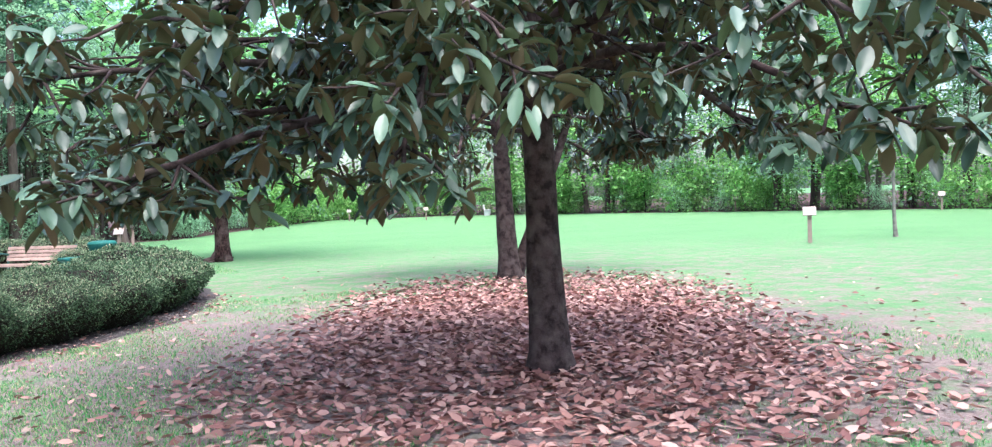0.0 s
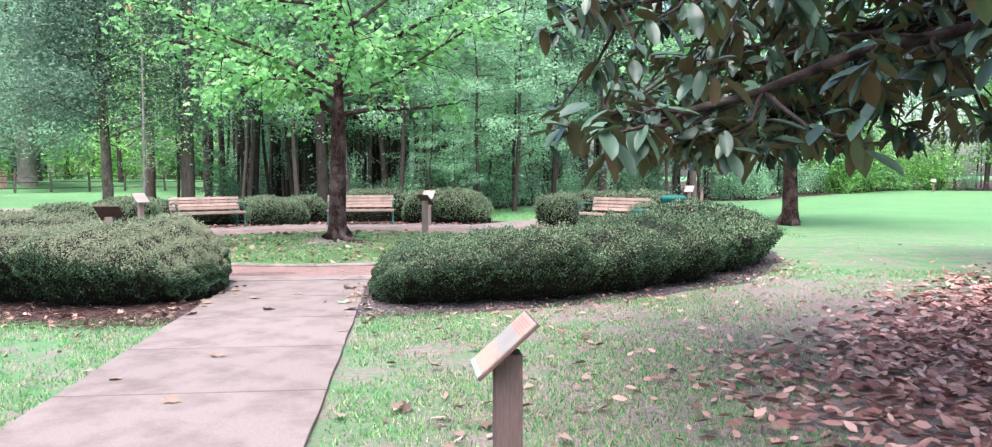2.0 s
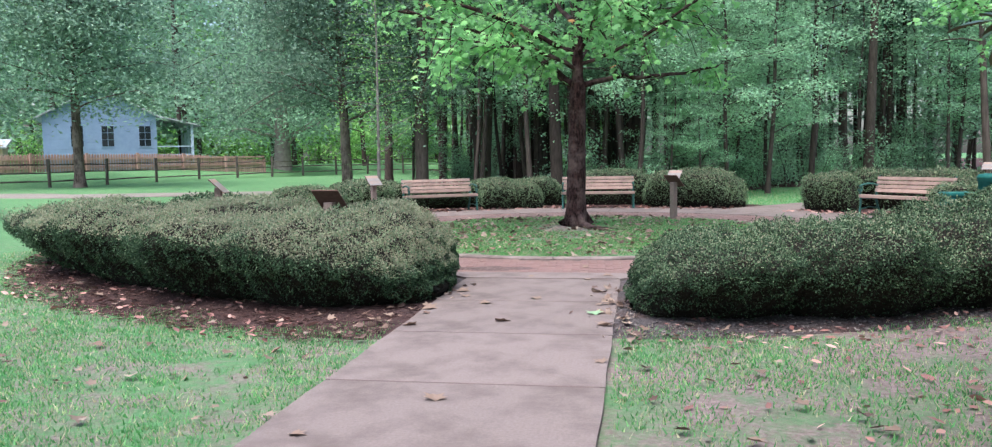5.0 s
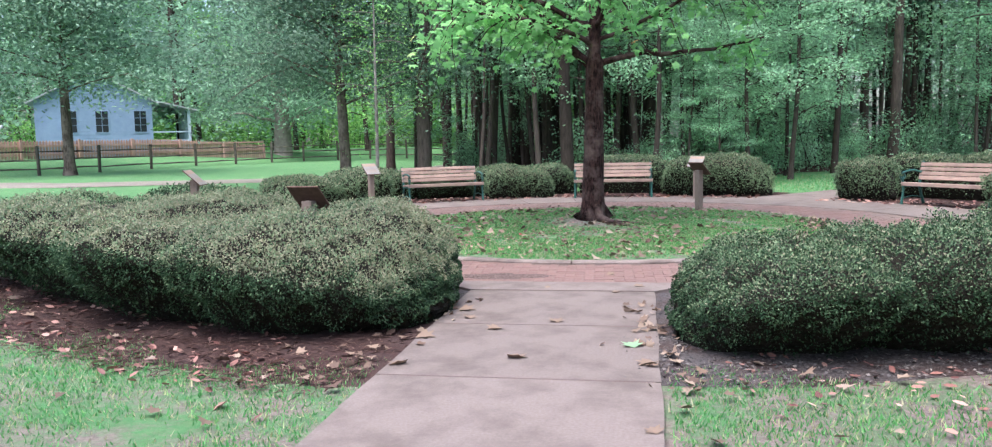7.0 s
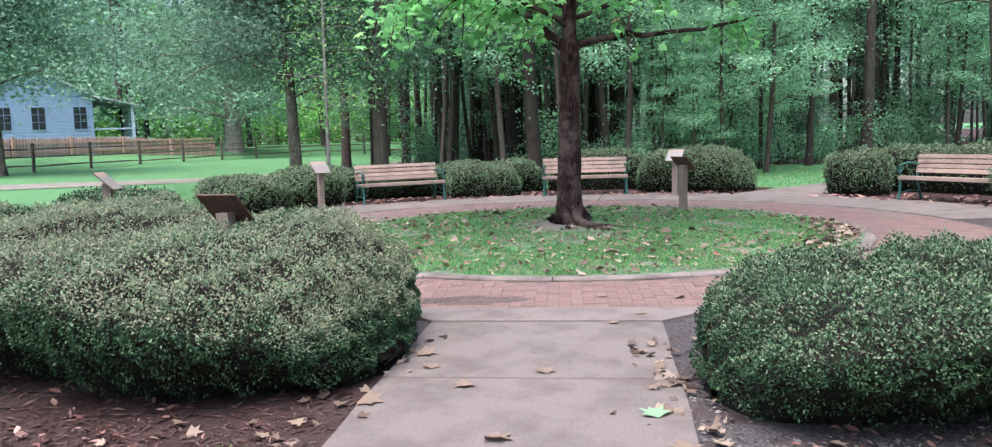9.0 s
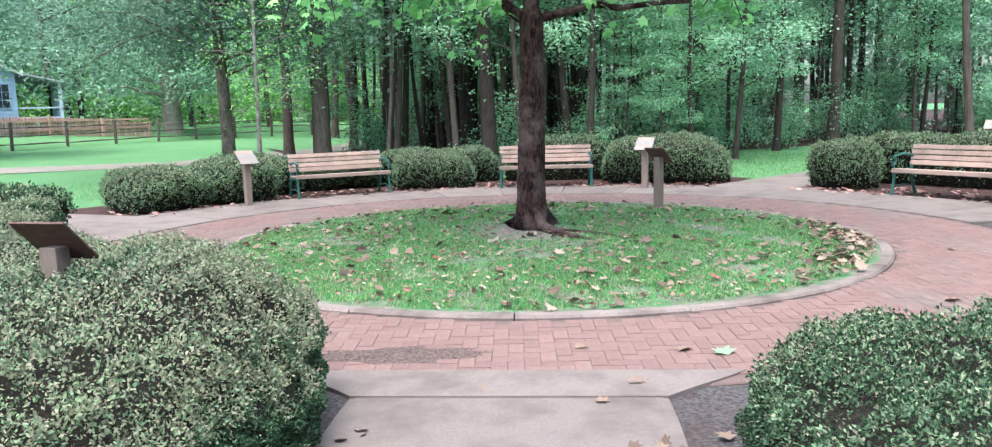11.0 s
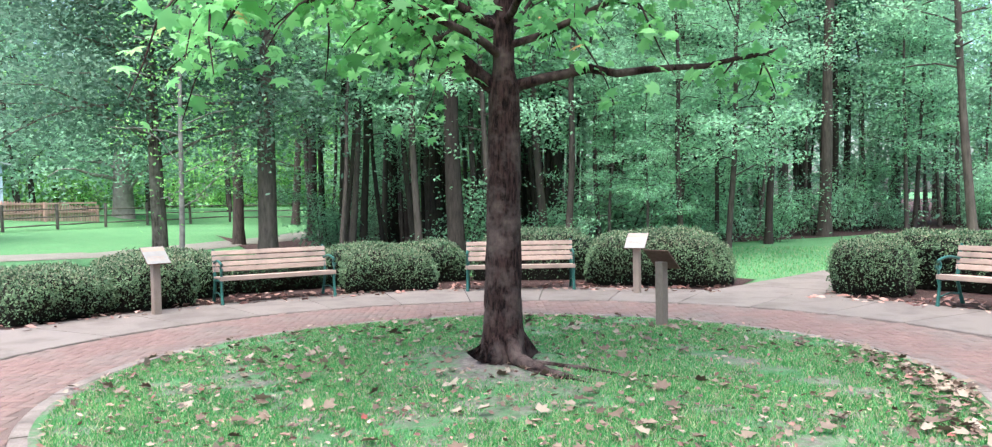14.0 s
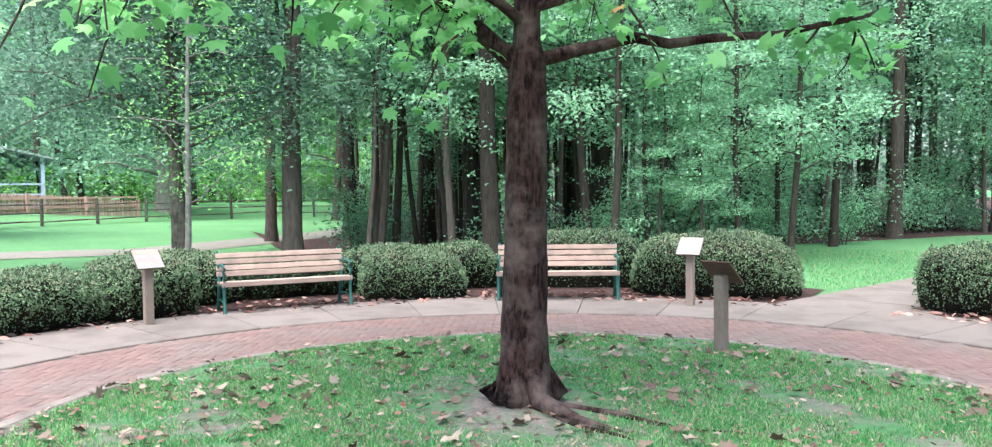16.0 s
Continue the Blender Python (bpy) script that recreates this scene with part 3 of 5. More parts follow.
def hedge(a0, a1, r0, r1, h, label, density, leaf=0.021, tan=0.5, group="clipped hedges", seed=0, lump=0.2, name="hedge", widen=0.0, from_deg=250, lobe=1.6, near=0):
    """A clipped evergreen mass on a ring sector: a twiggy core, near black for its inner shade, and many small leaves
    over it.
    """
    mid = (r0 + r1) / 2
    base = polar((a0 + a1) / 2, mid)
    ob = thing(name, Matrix.Translation(base), label, "hedge" if name == "hedge" else "shrub", group)
    length = radians(a1 - a0) * mid
    nu, nv = max(18, int(length * 10)), 30

    def surface(u, v, out=0.0):
        deg = a0 + (a1 - a0) * u
        a = np.radians(deg)
        e = (1 - np.abs(2 * u - 1) ** (2 * max(2.8, length * 0.85))) ** 0.5
        ph = math.pi * v
        c, s = np.cos(ph), np.sin(ph)
        x = np.sign(c) * np.abs(c) ** 0.42
        z = np.abs(s) ** 0.5
        x = x * (0.58 + 0.42 * np.minimum(1, z * 1.3) ** 0.9)
        y3 = a * mid
        puff = np.abs(np.sin(y3 * math.pi / lobe + seed + 0.25 * x)) ** 0.55 - 0.8
        broad = np.sin(y3 * 0.9 + seed * 1.3)
        half = (r1 - r0) / 2 + 0.5 * widen * np.maximum(0, from_deg - deg)
        centre = r0 + half
        raw = np.stack([(centre + x * half) * np.cos(a), (centre + x * half) * np.sin(a), z * h], -1)
        out = out + lump * (0.34 * wander_field(raw, 2.6, seed) + 0.2 * wander_field(raw, 6.0, seed + 1) + 0.1 * wander_field(raw, 13.0, seed + 2))
        rr = centre + x * (half * (1 + lump * (0.55 * puff + 0.12 * broad)) + out) * (0.1 + 0.9 * e)
        zz = (z * h * (1 + lump * (0.5 * puff + 0.22 * broad)) + 0.75 * out * z) * (0.12 + 0.88 * e) + 0.02
        return np.stack([CX + rr * np.cos(a) - base.x, CY + rr * np.sin(a) - base.y, zz], -1)

    U, V = np.meshgrid(np.linspace(0, 1, nu), np.linspace(0, 1, nv), indexing="ij")
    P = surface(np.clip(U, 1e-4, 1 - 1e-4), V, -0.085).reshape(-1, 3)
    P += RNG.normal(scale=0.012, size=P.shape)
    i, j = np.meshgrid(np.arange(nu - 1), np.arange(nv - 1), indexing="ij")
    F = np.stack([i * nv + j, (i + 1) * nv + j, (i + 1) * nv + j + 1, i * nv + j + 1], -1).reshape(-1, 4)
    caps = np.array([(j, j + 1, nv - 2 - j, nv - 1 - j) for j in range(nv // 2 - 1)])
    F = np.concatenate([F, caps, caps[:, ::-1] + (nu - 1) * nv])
    child("core", np_mesh("core", P, F, [HEDGE_CORE_SHADE], smooth=True), ob)
    n = int(length * (r1 - r0 + 1.7 * h) * density)
    u, v = RNG.uniform(0.003, 0.997, n), RNG.uniform(-0.96, 0.96, n)
    v = np.arccos(np.sign(v) * np.abs(v) ** (1 / 0.42)) / math.pi
    flank = np.arcsin(RNG.uniform(0.03, 0.97, n) ** (1 / 0.5)) / math.pi
    v = np.where(RNG.random(n) < 0.4, np.where(RNG.random(n) < 0.5, flank, 1 - flank), v)
    # the ends carry leaves too
    ends = RNG.random(n) < 0.16
    tip = 0.0006 + 0.35 / max(1.0, length) * RNG.random(n) ** 2.2
    u = np.where(ends, np.where(RNG.random(n) < 0.5, tip, 1 - tip), u)
    if near:                               # the end by the path has the densest, smallest leaves
        u = u ** 0.62 if near > 0 else 1 - (1 - u) ** 0.62
    depth = RNG.uniform(-0.06, 0.035, n) + 0.03 * (RNG.random(n) ** 6)
    p = surface(u, v, depth)
    # leggy foot: leaves thin out low down, baring the core's painted shade
    thin = (p[:, 2] > h * (0.08 + 0.46 * RNG.random(n))) | (RNG.random(n) < 0.07)
    u, v, depth, p = u[thin], v[thin], depth[thin], p[thin]
    n = len(u)
    centre = surface(np.full(n, 0.5), np.full(n, 0.5), -0.3) * (1, 1, 0.5)
    p = p + 0.022 * np.sin(p[:, [1, 2, 0]] * 23 + seed) + 0.018 * np.sin(p[:, [2, 0, 1]] * 41 + 2 * seed)
    eps = 0.004
    nrm = unit(np.cross(surface(np.clip(u + eps, 0, 1), v) - surface(np.clip(u - eps, 0, 1), v), surface(u, np.clip(v + eps, 0, 1)) - surface(u, np.clip(v - eps, 0, 1))))
    nrm *= np.sign((nrm * (p - centre)).sum(-1, keepdims=True))
    along = unit(nrm * 0.7 + RNG.normal(size=(n, 3)) * 0.75)
    face = unit(nrm + RNG.normal(size=(n, 3)) * 0.5)
    LV, LF = stamp(*OVAL, p, along, face, RNG.uniform(0.7, 1.35, n) * leaf * (1.0 if not near else 1.3 - 0.45 * (u if near > 0 else 1 - u)))
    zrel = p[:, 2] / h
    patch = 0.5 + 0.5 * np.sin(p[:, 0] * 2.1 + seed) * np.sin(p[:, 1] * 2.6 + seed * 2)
    # tone follows facing: tops take the lit leaves, flanks stay shaded
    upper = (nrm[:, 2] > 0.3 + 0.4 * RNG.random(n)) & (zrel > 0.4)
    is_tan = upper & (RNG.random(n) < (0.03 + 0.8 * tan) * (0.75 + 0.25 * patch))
    # hedges of middling tan carry the lit leaf on their flanks too
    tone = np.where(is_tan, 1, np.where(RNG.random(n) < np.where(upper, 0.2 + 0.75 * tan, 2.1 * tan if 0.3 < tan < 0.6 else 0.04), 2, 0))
    child("foliage", np_mesh("foliage", LV, LF, [HEDGE_SHADED, HEDGE_TAN, HEDGE_LIT], np.repeat(tone, 2)), ob)
    return ob


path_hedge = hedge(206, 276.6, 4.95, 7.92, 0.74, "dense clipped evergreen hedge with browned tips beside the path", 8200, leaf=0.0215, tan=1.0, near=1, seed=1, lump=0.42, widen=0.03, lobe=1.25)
dead = []
for _ in range(240):
    q = np.array((-7.75, 10.95, 0.56)) + RNG.normal(size=3) * (0.3, 0.26, 0.05)
    p, rad = limb(q, RNG.normal(size=3) * (0.7, 0.7, 0.3) + (0, 0, 0.9), RNG.uniform(0.14, 0.36), 0.0035, 0.0015, 4, 0.0, 0.3)
    dead.append(tube(p, rad, 3))
twig_base = path_hedge.matrix_basis.translation
V, F = join(dead)
tagged(child("dead_patch", np_mesh("dead_patch", V - np.array(twig_base), F, [DEAD_TWIG]), path_hedge), "bare brown dead twigs", kind="stuff")
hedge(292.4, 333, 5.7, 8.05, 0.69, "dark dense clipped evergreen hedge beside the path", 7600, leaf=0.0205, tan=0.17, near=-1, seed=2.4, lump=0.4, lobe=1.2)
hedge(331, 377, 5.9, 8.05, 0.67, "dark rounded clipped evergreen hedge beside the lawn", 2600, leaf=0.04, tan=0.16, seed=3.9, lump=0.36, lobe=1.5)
hedge(181, 195, 6.5, 7.9, 0.62, "loose low evergreen shrub beside the west path", 1700, leaf=0.048, tan=0.1, seed=5, lump=0.22, name="shrub")
hedge(196, 206, 6.4, 7.6, 0.3, "low loose evergreen shrubs beside a sign", 1700, leaf=0.048, tan=0.3, seed=6.2, lump=0.22, name="shrub")
hedge(146, 156, 7.2, 9.0, 0.76, "loose rounded evergreen shrub behind a sign", 3500, leaf=0.036, tan=0.45, seed=7.1, lump=0.22, name="shrub")
hedge(155, 167, 7.15, 8.9, 0.72, "loose rounded evergreen shrub beside a sign", 3500, leaf=0.036, tan=0.45, seed=7.5, lump=0.22, name="shrub")
hedge(140.5, 149, 8.0, 9.4, 0.78, "rounded evergreen shrub beside the bench", 2800, leaf=0.036, tan=0.45, seed=7.9, lump=0.2, name="shrub")
hedge(116.5, 128.5, 7.25, 8.5, 0.66, "rounded clipped shrub between two benches", 3850, leaf=0.033, tan=0.45, seed=8.3)
hedge(112, 131, 8.5, 9.8, 0.74, "rounded clipped hedge behind the benches", 2275, leaf=0.038, tan=0.35, seed=9.6)
hedge(96.5, 111.5, 8.5, 9.6, 0.86, "clipped hedge running behind the bench", 2275, leaf=0.038, tan=0.35, seed=10.2)
hedge(80, 97.5, 7.45, 9.2, 0.84, "large rounded clipped hedge behind a sign", 3675, leaf=0.034, tan=0.45, seed=11.5)
hedge(60, 68, 7.4, 8.7, 0.78, "rounded clipped shrub beside the branch path", 3675, leaf=0.034, tan=0.45, seed=12.7)
hedge(43, 66.5, 8.75, 10.1, 0.88, "clipped hedge running behind the bench", 2275, leaf=0.038, tan=0.45, seed=13.3)
hedge(35.5, 41, 7.0, 8.2, 0.7, "small rounded shrub beside the bench", 3150, leaf=0.034, tan=0.45, seed=14.9)


hedge(129.5, 142, 8.35, 9.5, 0.5, "low dark evergreen shrub behind the bench", 2625, leaf=0.037, tan=0.2, seed=15.4, name="shrub")


# ================================================================ SIGNS
def sign(x, y, face_deg, label, detailed=False, h=0.80, w=0.34, wood=None):
    ob = thing("interpretive_sign", pose(x, y, 0, 0, 0, face_deg + 90), label, "sign", "interpretive signs")
    part("post", made_box(0.105, 0.105, h + 0.03, bevel=0.006), wood or POST_WOOD, ob)
    tilt = pose(0, -0.01, h + 0.055, 42) @ Matrix.Diagonal((w / 0.34, w / 0.34, 1, 1))
    board = part("board", made_box(0.34, 0.34, 0.013, m=tilt @ pose(0, 0, -0.002), bevel=0.003), BOARD_BACK, ob, "dark brown sign backing")
    part("face", made_box(0.328, 0.328, 0.003, m=tilt @ pose(0, 0, 0.0115)), BOARD_FACE, board, "pale printed sign face")
    z = 0.0147
    part("printed_title", made_box(0.31, 0.075, 0.0008, m=tilt @ pose(0, 0.115, z)), PRINT_TAN, board, "tan title block")
    if detailed:
        part("printed_block", made_box(0.31, 0.105, 0.0008, m=tilt @ pose(0, -0.09, z)), PRINT_TAN, board, "tan text block")
        for k in range(5):
            part("text_bar", made_box(0.27 - 0.03 * (k % 3), 0.006, 0.0006, m=tilt @ pose(-0.01, 0.138 - 0.014 * k, z + 0.0008)), PRINT_RED, board)
        part("border", made_box(0.34, 0.02, 0.0007, m=tilt @ pose(0, -0.158, z)), PRINT_GREEN, board, "green border strip")
    else:
        for k in range(4):
            part("text_bar", made_box(0.26 - 0.03 * (k % 2), 0.008, 0.0007, m=tilt @ pose(-0.01, -0.03 - 0.024 * k, z)), PRINT_TAN, board)
    return ob


def toward(x, y, tx, ty):
    return math.degrees(math.atan2(ty - y, tx - x))


sign(-0.255, 5.005, 196, "slanted printed sign on a square brown post beside the path", True, h=0.72, w=0.3, wood=POST_BROWN)
sign(-11.5, 20.4, toward(-11.5, 20.4, CX, CY), "pale printed sign on a wooden post beside the bench")
sign(-5.27, 24.0, toward(-5.27, 24.0, CX, CY) - 8, "pale printed sign on a wooden post before the hedge")
sign(-4.5, 20.55, 62, "sign seen from behind on a post at the curb", h=0.78)
sign(-10.82, 14.63, toward(-10.82, 14.63, CX, CY), "slanted sign on a post rising out of shrubs", h=0.9)
sign(-6.36, 11.6, 96, "dark brown sign back on a post behind the hedge", h=0.86)
sign(2.2, 33.2, 250, "far sign on a post near the woods")
sign(2.9, 36.5, 170, "far sign on a post at the edge of the woods")
sign(18.08, 16.77, 225, "pale printed sign on a post standing in the open lawn")
sign(25.3, 59.8, 250, "far sign on a post at the edge of the lawn")
sign(21.9, 68.0, 250, "small far sign post before the trees")
sign(40.5, 28.2, 215, "far sign on a post before the thicket")
sign(40.0, 42.4, 220, "far sign on a post before the thicket")


# ================================================================ BENCHES
def bench(m, label):
    ob = thing("park_bench", m, label, "bench", "benches round the bed")
    L = 1.83
    # four slats in the leaning back, with their gaps
    lean = 14
    for k in range(4):
        z = 0.475 + 0.086 * k
        y = 0.20 + (z - 0.44) * math.tan(radians(lean))
        part("back_slat", made_box(L, 0.034, 0.072 if k else 0.078, m=pose(0, y, z, -lean), bevel=0.008), SLAT, ob)
    for k in range(5):
        part("seat_slat", made_box(L, 0.078, 0.034, m=pose(0, -0.225 + 0.091 * k, 0.405 - 0.007 * k, 3), bevel=0.008), SLAT, ob)
    part("front_slat", made_box(L, 0.036, 0.07, m=pose(0, -0.272, 0.372), bevel=0.01), SLAT, ob)
    # cast ends: front leg, rear leg sweeping into the back upright, arm with a scroll, foot stretcher
    for sx in (-1, 1):
        x = sx * (L / 2 - 0.03)
        xo = np.array((x, 0, 0))
        bits = [
            tube(xo + np.array([(0, -0.30, 0.0), (0, -0.28, 0.12), (0, -0.25, 0.28), (0, -0.265, 0.40)]), [0.03, 0.022, 0.022, 0.028], 8),
            tube(xo + np.array([(0, 0.33, 0.0), (0, 0.27, 0.14), (0, 0.205, 0.30), (0, 0.20, 0.42), (0, 0.255, 0.62), (0, 0.305, 0.83)]), [0.03, 0.024, 0.024, 0.026, 0.024, 0.02], 8),
            tube(xo + np.array([(0, -0.265, 0.38), (0, -0.05, 0.365), (0, 0.2, 0.35)]), [0.024, 0.022, 0.024], 8),
            tube(xo + np.array([(0, -0.275, 0.13), (0, 0.0, 0.17), (0, 0.27, 0.14)]), [0.014, 0.012, 0.014], 6),
        ]
        V, F = join(bits)
        leg = child("end_frame", np_mesh("end_frame", V, F, [IRON], smooth=True), ob, "green cast iron end frame")
        a = np.linspace(0, 1, 9)
        arm = np.stack([0 * a, 0.24 - 0.54 * a, 0.62 + 0.045 * np.sin(a * math.pi) - 0.0 * a], -1) + xo
        th = np.linspace(-1.2, 4.2, 12)
        scroll = np.stack([0 * th, -0.275 - 0.065 * np.cos(th + 1.2) * (1 - th * 0.08), 0.565 - 0.065 * np.sin(th + 1.2) * (1 - th * 0.08)], -1) + xo
        drop = xo + np.array([(0, -0.28, 0.56), (0, -0.275, 0.48), (0, -0.26, 0.40)])
        V, F = join([tube(arm, [0.02] * 9, 8), tube(scroll, [0.017] * 12, 6), tube(drop, [0.018] * 3, 6)])
        child("arm_rest", np_mesh("arm_rest", V, F, [IRON], smooth=True), leg)
    return ob


def at_ring(deg, r):
    p = polar(deg, r)
    return pose(p.x, p.y, 0.02, 0, 0, deg - 90)


first_bench = bench(at_ring(137.5, 7.42), "slatted wooden bench with green iron ends beside shrubs")
copy_thing(first_bench, at_ring(105.8, 7.3) @ pose(0, 0, 0, 0, 0, 2))
copy_thing(first_bench, at_ring(47.3, 7.42) @ pose(0, 0, 0, 0, 0, 3))


# ================================================================ BINS
def lathe(profile, sides=24):
    p = np.array(profile)
    a = np.arange(sides) * 2 * math.pi / sides
    V = np.stack([p[:, None, 0] * np.cos(a), p[:, None, 0] * np.sin(a), np.broadcast_to(p[:, None, 1], (len(p), sides))], -1).reshape(-1, 3)
    i, j = np.meshgrid(np.arange(len(p) - 1), np.arange(sides), indexing="ij")
    return V, np.stack([i * sides + j, i * sides + (j + 1) % sides, (i + 1) * sides + (j + 1) % sides, (i + 1) * sides + j], -1).reshape(-1, 4)


trash = thing("trash_can", pose(1.05, 20.35, 0), "round dark green trash can with a rim lid", "trash can")
child("body", np_mesh("body", *lathe([(0.0, 0.005), (0.22, 0.005), (0.24, 0.03), (0.25, 0.4), (0.26, 0.82), (0.275, 0.83), (0.275, 0.87)]), [BIN_GREEN], smooth=True), trash)
child("lid", np_mesh("lid", *lathe([(0.28, 0.87), (0.29, 0.9), (0.25, 0.945), (0.15, 0.96), (0.14, 0.93), (0.0, 0.93)]), [BIN_GREEN], smooth=True), trash, "domed lid with a round opening")
crate = thing("storage_box", pose(0.5, 20.5, 0, 0, 0, 20), "low dark green plastic storage box", "storage box")
part("body", made_box(0.46, 0.4, 0.56, bevel=0.03), BIN_GREEN, crate)
part("lid", made_box(0.5, 0.44, 0.07, m=pose(0, 0, 0.562), bevel=0.025), BIN_GREEN, crate)


# ================================================================ TREES
def trunk_points(h, r, lean=(0, 0), n=14, flare=1.5, bend=0.06):
    z = np.linspace(0, 1, n) ** 1.3 * h
    x = lean[0] * z / h + bend * np.sin(z * 0.9) * (z / h)
    y = lean[1] * z / h + bend * np.cos(z * 1.3) * (z / h) - bend * 0
    rad = r * (1 - 0.75 * z / h) * (1 + (flare - 1) * np.exp(-z / 0.22))
    return np.stack([x, y, z - 0.04], -1), np.maximum(rad, 0.012)


def sycamore():
    ob = thing("sycamore_tree", pose(-5.63, 17.86, 0.1), "sycamore with flaking brown trunk and bright green leaves in the bed", "tree")
    tp, tr = trunk_points(9.5, 0.172, (0.15, 0.1), 70, 1.5, 0.05)
    tr = np.where(tp[:, 2] > 2.6, tr * 0.72, tr)
    bits, tips, boughs = [tube(tp, tr, 30, 0.045)], [], []
    for k in range(7):                                    # root flares
        a = -0.75 if k == 0 else RNG.uniform(0, 6.28)
        ln = 1.2 if k == 0 else RNG.uniform(0.3, 0.45)
        p = np.array([(0.1 * math.cos(a), 0.1 * math.sin(a), 0.28), (0.26 * math.cos(a), 0.26 * math.sin(a), 0.07),
                      (0.5 * ln * math.cos(a + 0.15), 0.5 * ln * math.sin(a + 0.15), 0.0), (ln * math.cos(a + 0.3), ln * math.sin(a + 0.3), -0.06)])
        bits.append(tube(p, [0.09, 0.075, 0.05, 0.02], 8, 0.08))

    for a, ln in ((-0.15, 2.3), (-0.62, 1.5)):      # thin roots lying on the soil
        d = np.linspace(0.2, ln, 9)
        wob = 0.06 * np.sin(d * 5 + a * 7)
        p = np.stack([d * math.cos(a) - wob * math.sin(a), d * math.sin(a) + wob * math.cos(a), 0.035 - 0.048 * d ** 0.7 + 0.008 * np.sin(d * 9)], -1)
        bits.append(tube(p, np.linspace(0.028, 0.011, 9), 7, 0.12))

    def top_at(z):
        i = np.searchsorted(tp[:, 2], z)
        return tp[min(i, len(tp) - 1)]

    right, ahead = np.array((0.934, 0.355, 0)), np.array((-0.355, 0.934, 0))

    def shaped(z, way, out, up, r):
        """A limb bent as it grew: how far out and up it is, step by step."""
        p = np.array([top_at(z) * (1, 1, 0) + way * o + np.array((0, 0, z + u)) for o, u in zip(out, up)])
        t = np.linspace(0, len(p) - 1, 14)
        k = np.minimum(t.astype(int), len(p) - 2)
        p = p[k] + (p[k + 1] - p[k]) * (t - k)[:, None]
        p[1:-1] = (p[:-2] + 2 * p[1:-1] + p[2:]) / 4
        p[2:] += RNG.normal(size=(12, 3)) * 0.018
        return p, np.linspace(1, 0.22, 14) * r

    grown = [
        (shaped(2.40, right, (0, 0.12, 0.34, 0.9, 1.5, 2.05, 2.6), (0, 0.09, 0.19, 0.23, 0.22, 0.27, 0.44), 0.064), 4, 0.86),
        (shaped(2.38, -right - ahead * 0.05, (0, 0.16, 0.5, 1.07, 2.0, 3.1), (0, 0.2, 0.46, 0.82, 1.2, 1.42), 0.082), 24, 0.3),
        (shaped(3.0, -right + ahead * 0.3, (0, 0.3, 1.0, 1.7, 2.6), (0, 0.2, 0.5, 0.9, 1.3), 0.05), 20, 0.25),
        (shaped(3.35, right - ahead * 0.15, (0, 0.3, 0.85, 1.5, 2.3), (0, 0.12, 0.3, 0.4, 0.48), 0.046), 18, 0.25),
        (shaped(2.75, -right * 0.75 - ahead * 0.75, (0, 0.4, 1.0, 1.9, 3.0), (0, 0.16, 0.3, 0.34, 0.3), 0.045), 20, 0.35)]
    mains = [  # height, way, length, thickness
        (2.85, right * 0.9 - ahead * 0.35 + np.array((0, 0, 0.12)), 4.0, 0.036),
        (3.0, -right - ahead * 0.1 + np.array((0, 0, 0.28)), 4.9, 0.045),
        (3.05, -ahead + right * 0.35 + np.array((0, 0, 0.3)), 3.2, 0.04),
        (2.9, ahead + right * 0.2 + np.array((0, 0, 0.2)), 3.4, 0.04),
        (3.1, ahead - right * 0.8 + np.array((0, 0, 0.25)), 3.6, 0.04)]
    for k in range(20):
        a = k * 2.4
        z = 3.3 + k * 0.29
        mains.append((z, np.array((math.cos(a), math.sin(a), 0.35 + 0.02 * k)), 5.0 - 0.16 * k, 0.05 - 0.0013 * k))
    for z, way, ln, r in mains:
        grown.append((limb(top_at(z) * (1, 1, 0) + (0, 0, z), way, ln, r, 0.012, 14, 0.0, 0.09, 0.02), 17, 0.22))
    for (p, rad), twigs, start in grown:
        bough = [tube(p, rad, 8, 0.05)]
        for s in range(twigs):
            f = RNG.uniform(start, 1.0)
            i = max(1, int(f * 13))
            w = unit(p[i] - p[i - 1]) + RNG.normal(size=3) * 0.65 + np.array((0, 0, 0.05))
            q, qr = limb(p[i], w, RNG.uniform(0.5, 1.25) * (0.6 if twigs < 12 else 1), 0.012, 0.004, 5, 0.4, 0.2)
            bough.append(tube(q, qr, 5))
            tips.append((q, f))
        if twigs > 12:
            tips.append((p[7:], 1))
        boughs.append(join(bough))
    V, F = join(bits)
    child("trunk", np_mesh("trunk", V, F, [SYC_BARK], smooth=True), ob)
    for b in boughs:
        child("limb", np_mesh("limb", *b, [SYC_BARK], smooth=True), ob)
    pos, al = [], []
    for q, f in tips:
        n = 25
        t = RNG.uniform(0, len(q) - 1.01, n)
        i = t.astype(int)
        base = q[i] + (q[i + 1] - q[i]) * (t - i)[:, None]
        pos.append(base + RNG.normal(size=(n, 3)) * (0.12, 0.12, 0.08) + (0, 0, -0.02))
        al.append(RNG.normal(size=(n, 3)) * (1, 1, 0.4) + (0, 0, -0.45))
    pos, al = np.concatenate(pos), np.concatenate(al)
    LV, LF = stamp(*STAR, pos, al, np.array((0, 0, 1.0)) + RNG.normal(size=pos.shape) * 0.55, RNG.uniform(0.07, 0.165, len(pos)))
    child("crown", np_mesh("crown", LV, LF, [SYC_LEAF]), ob)
    return ob


bed_tree = sycamore()


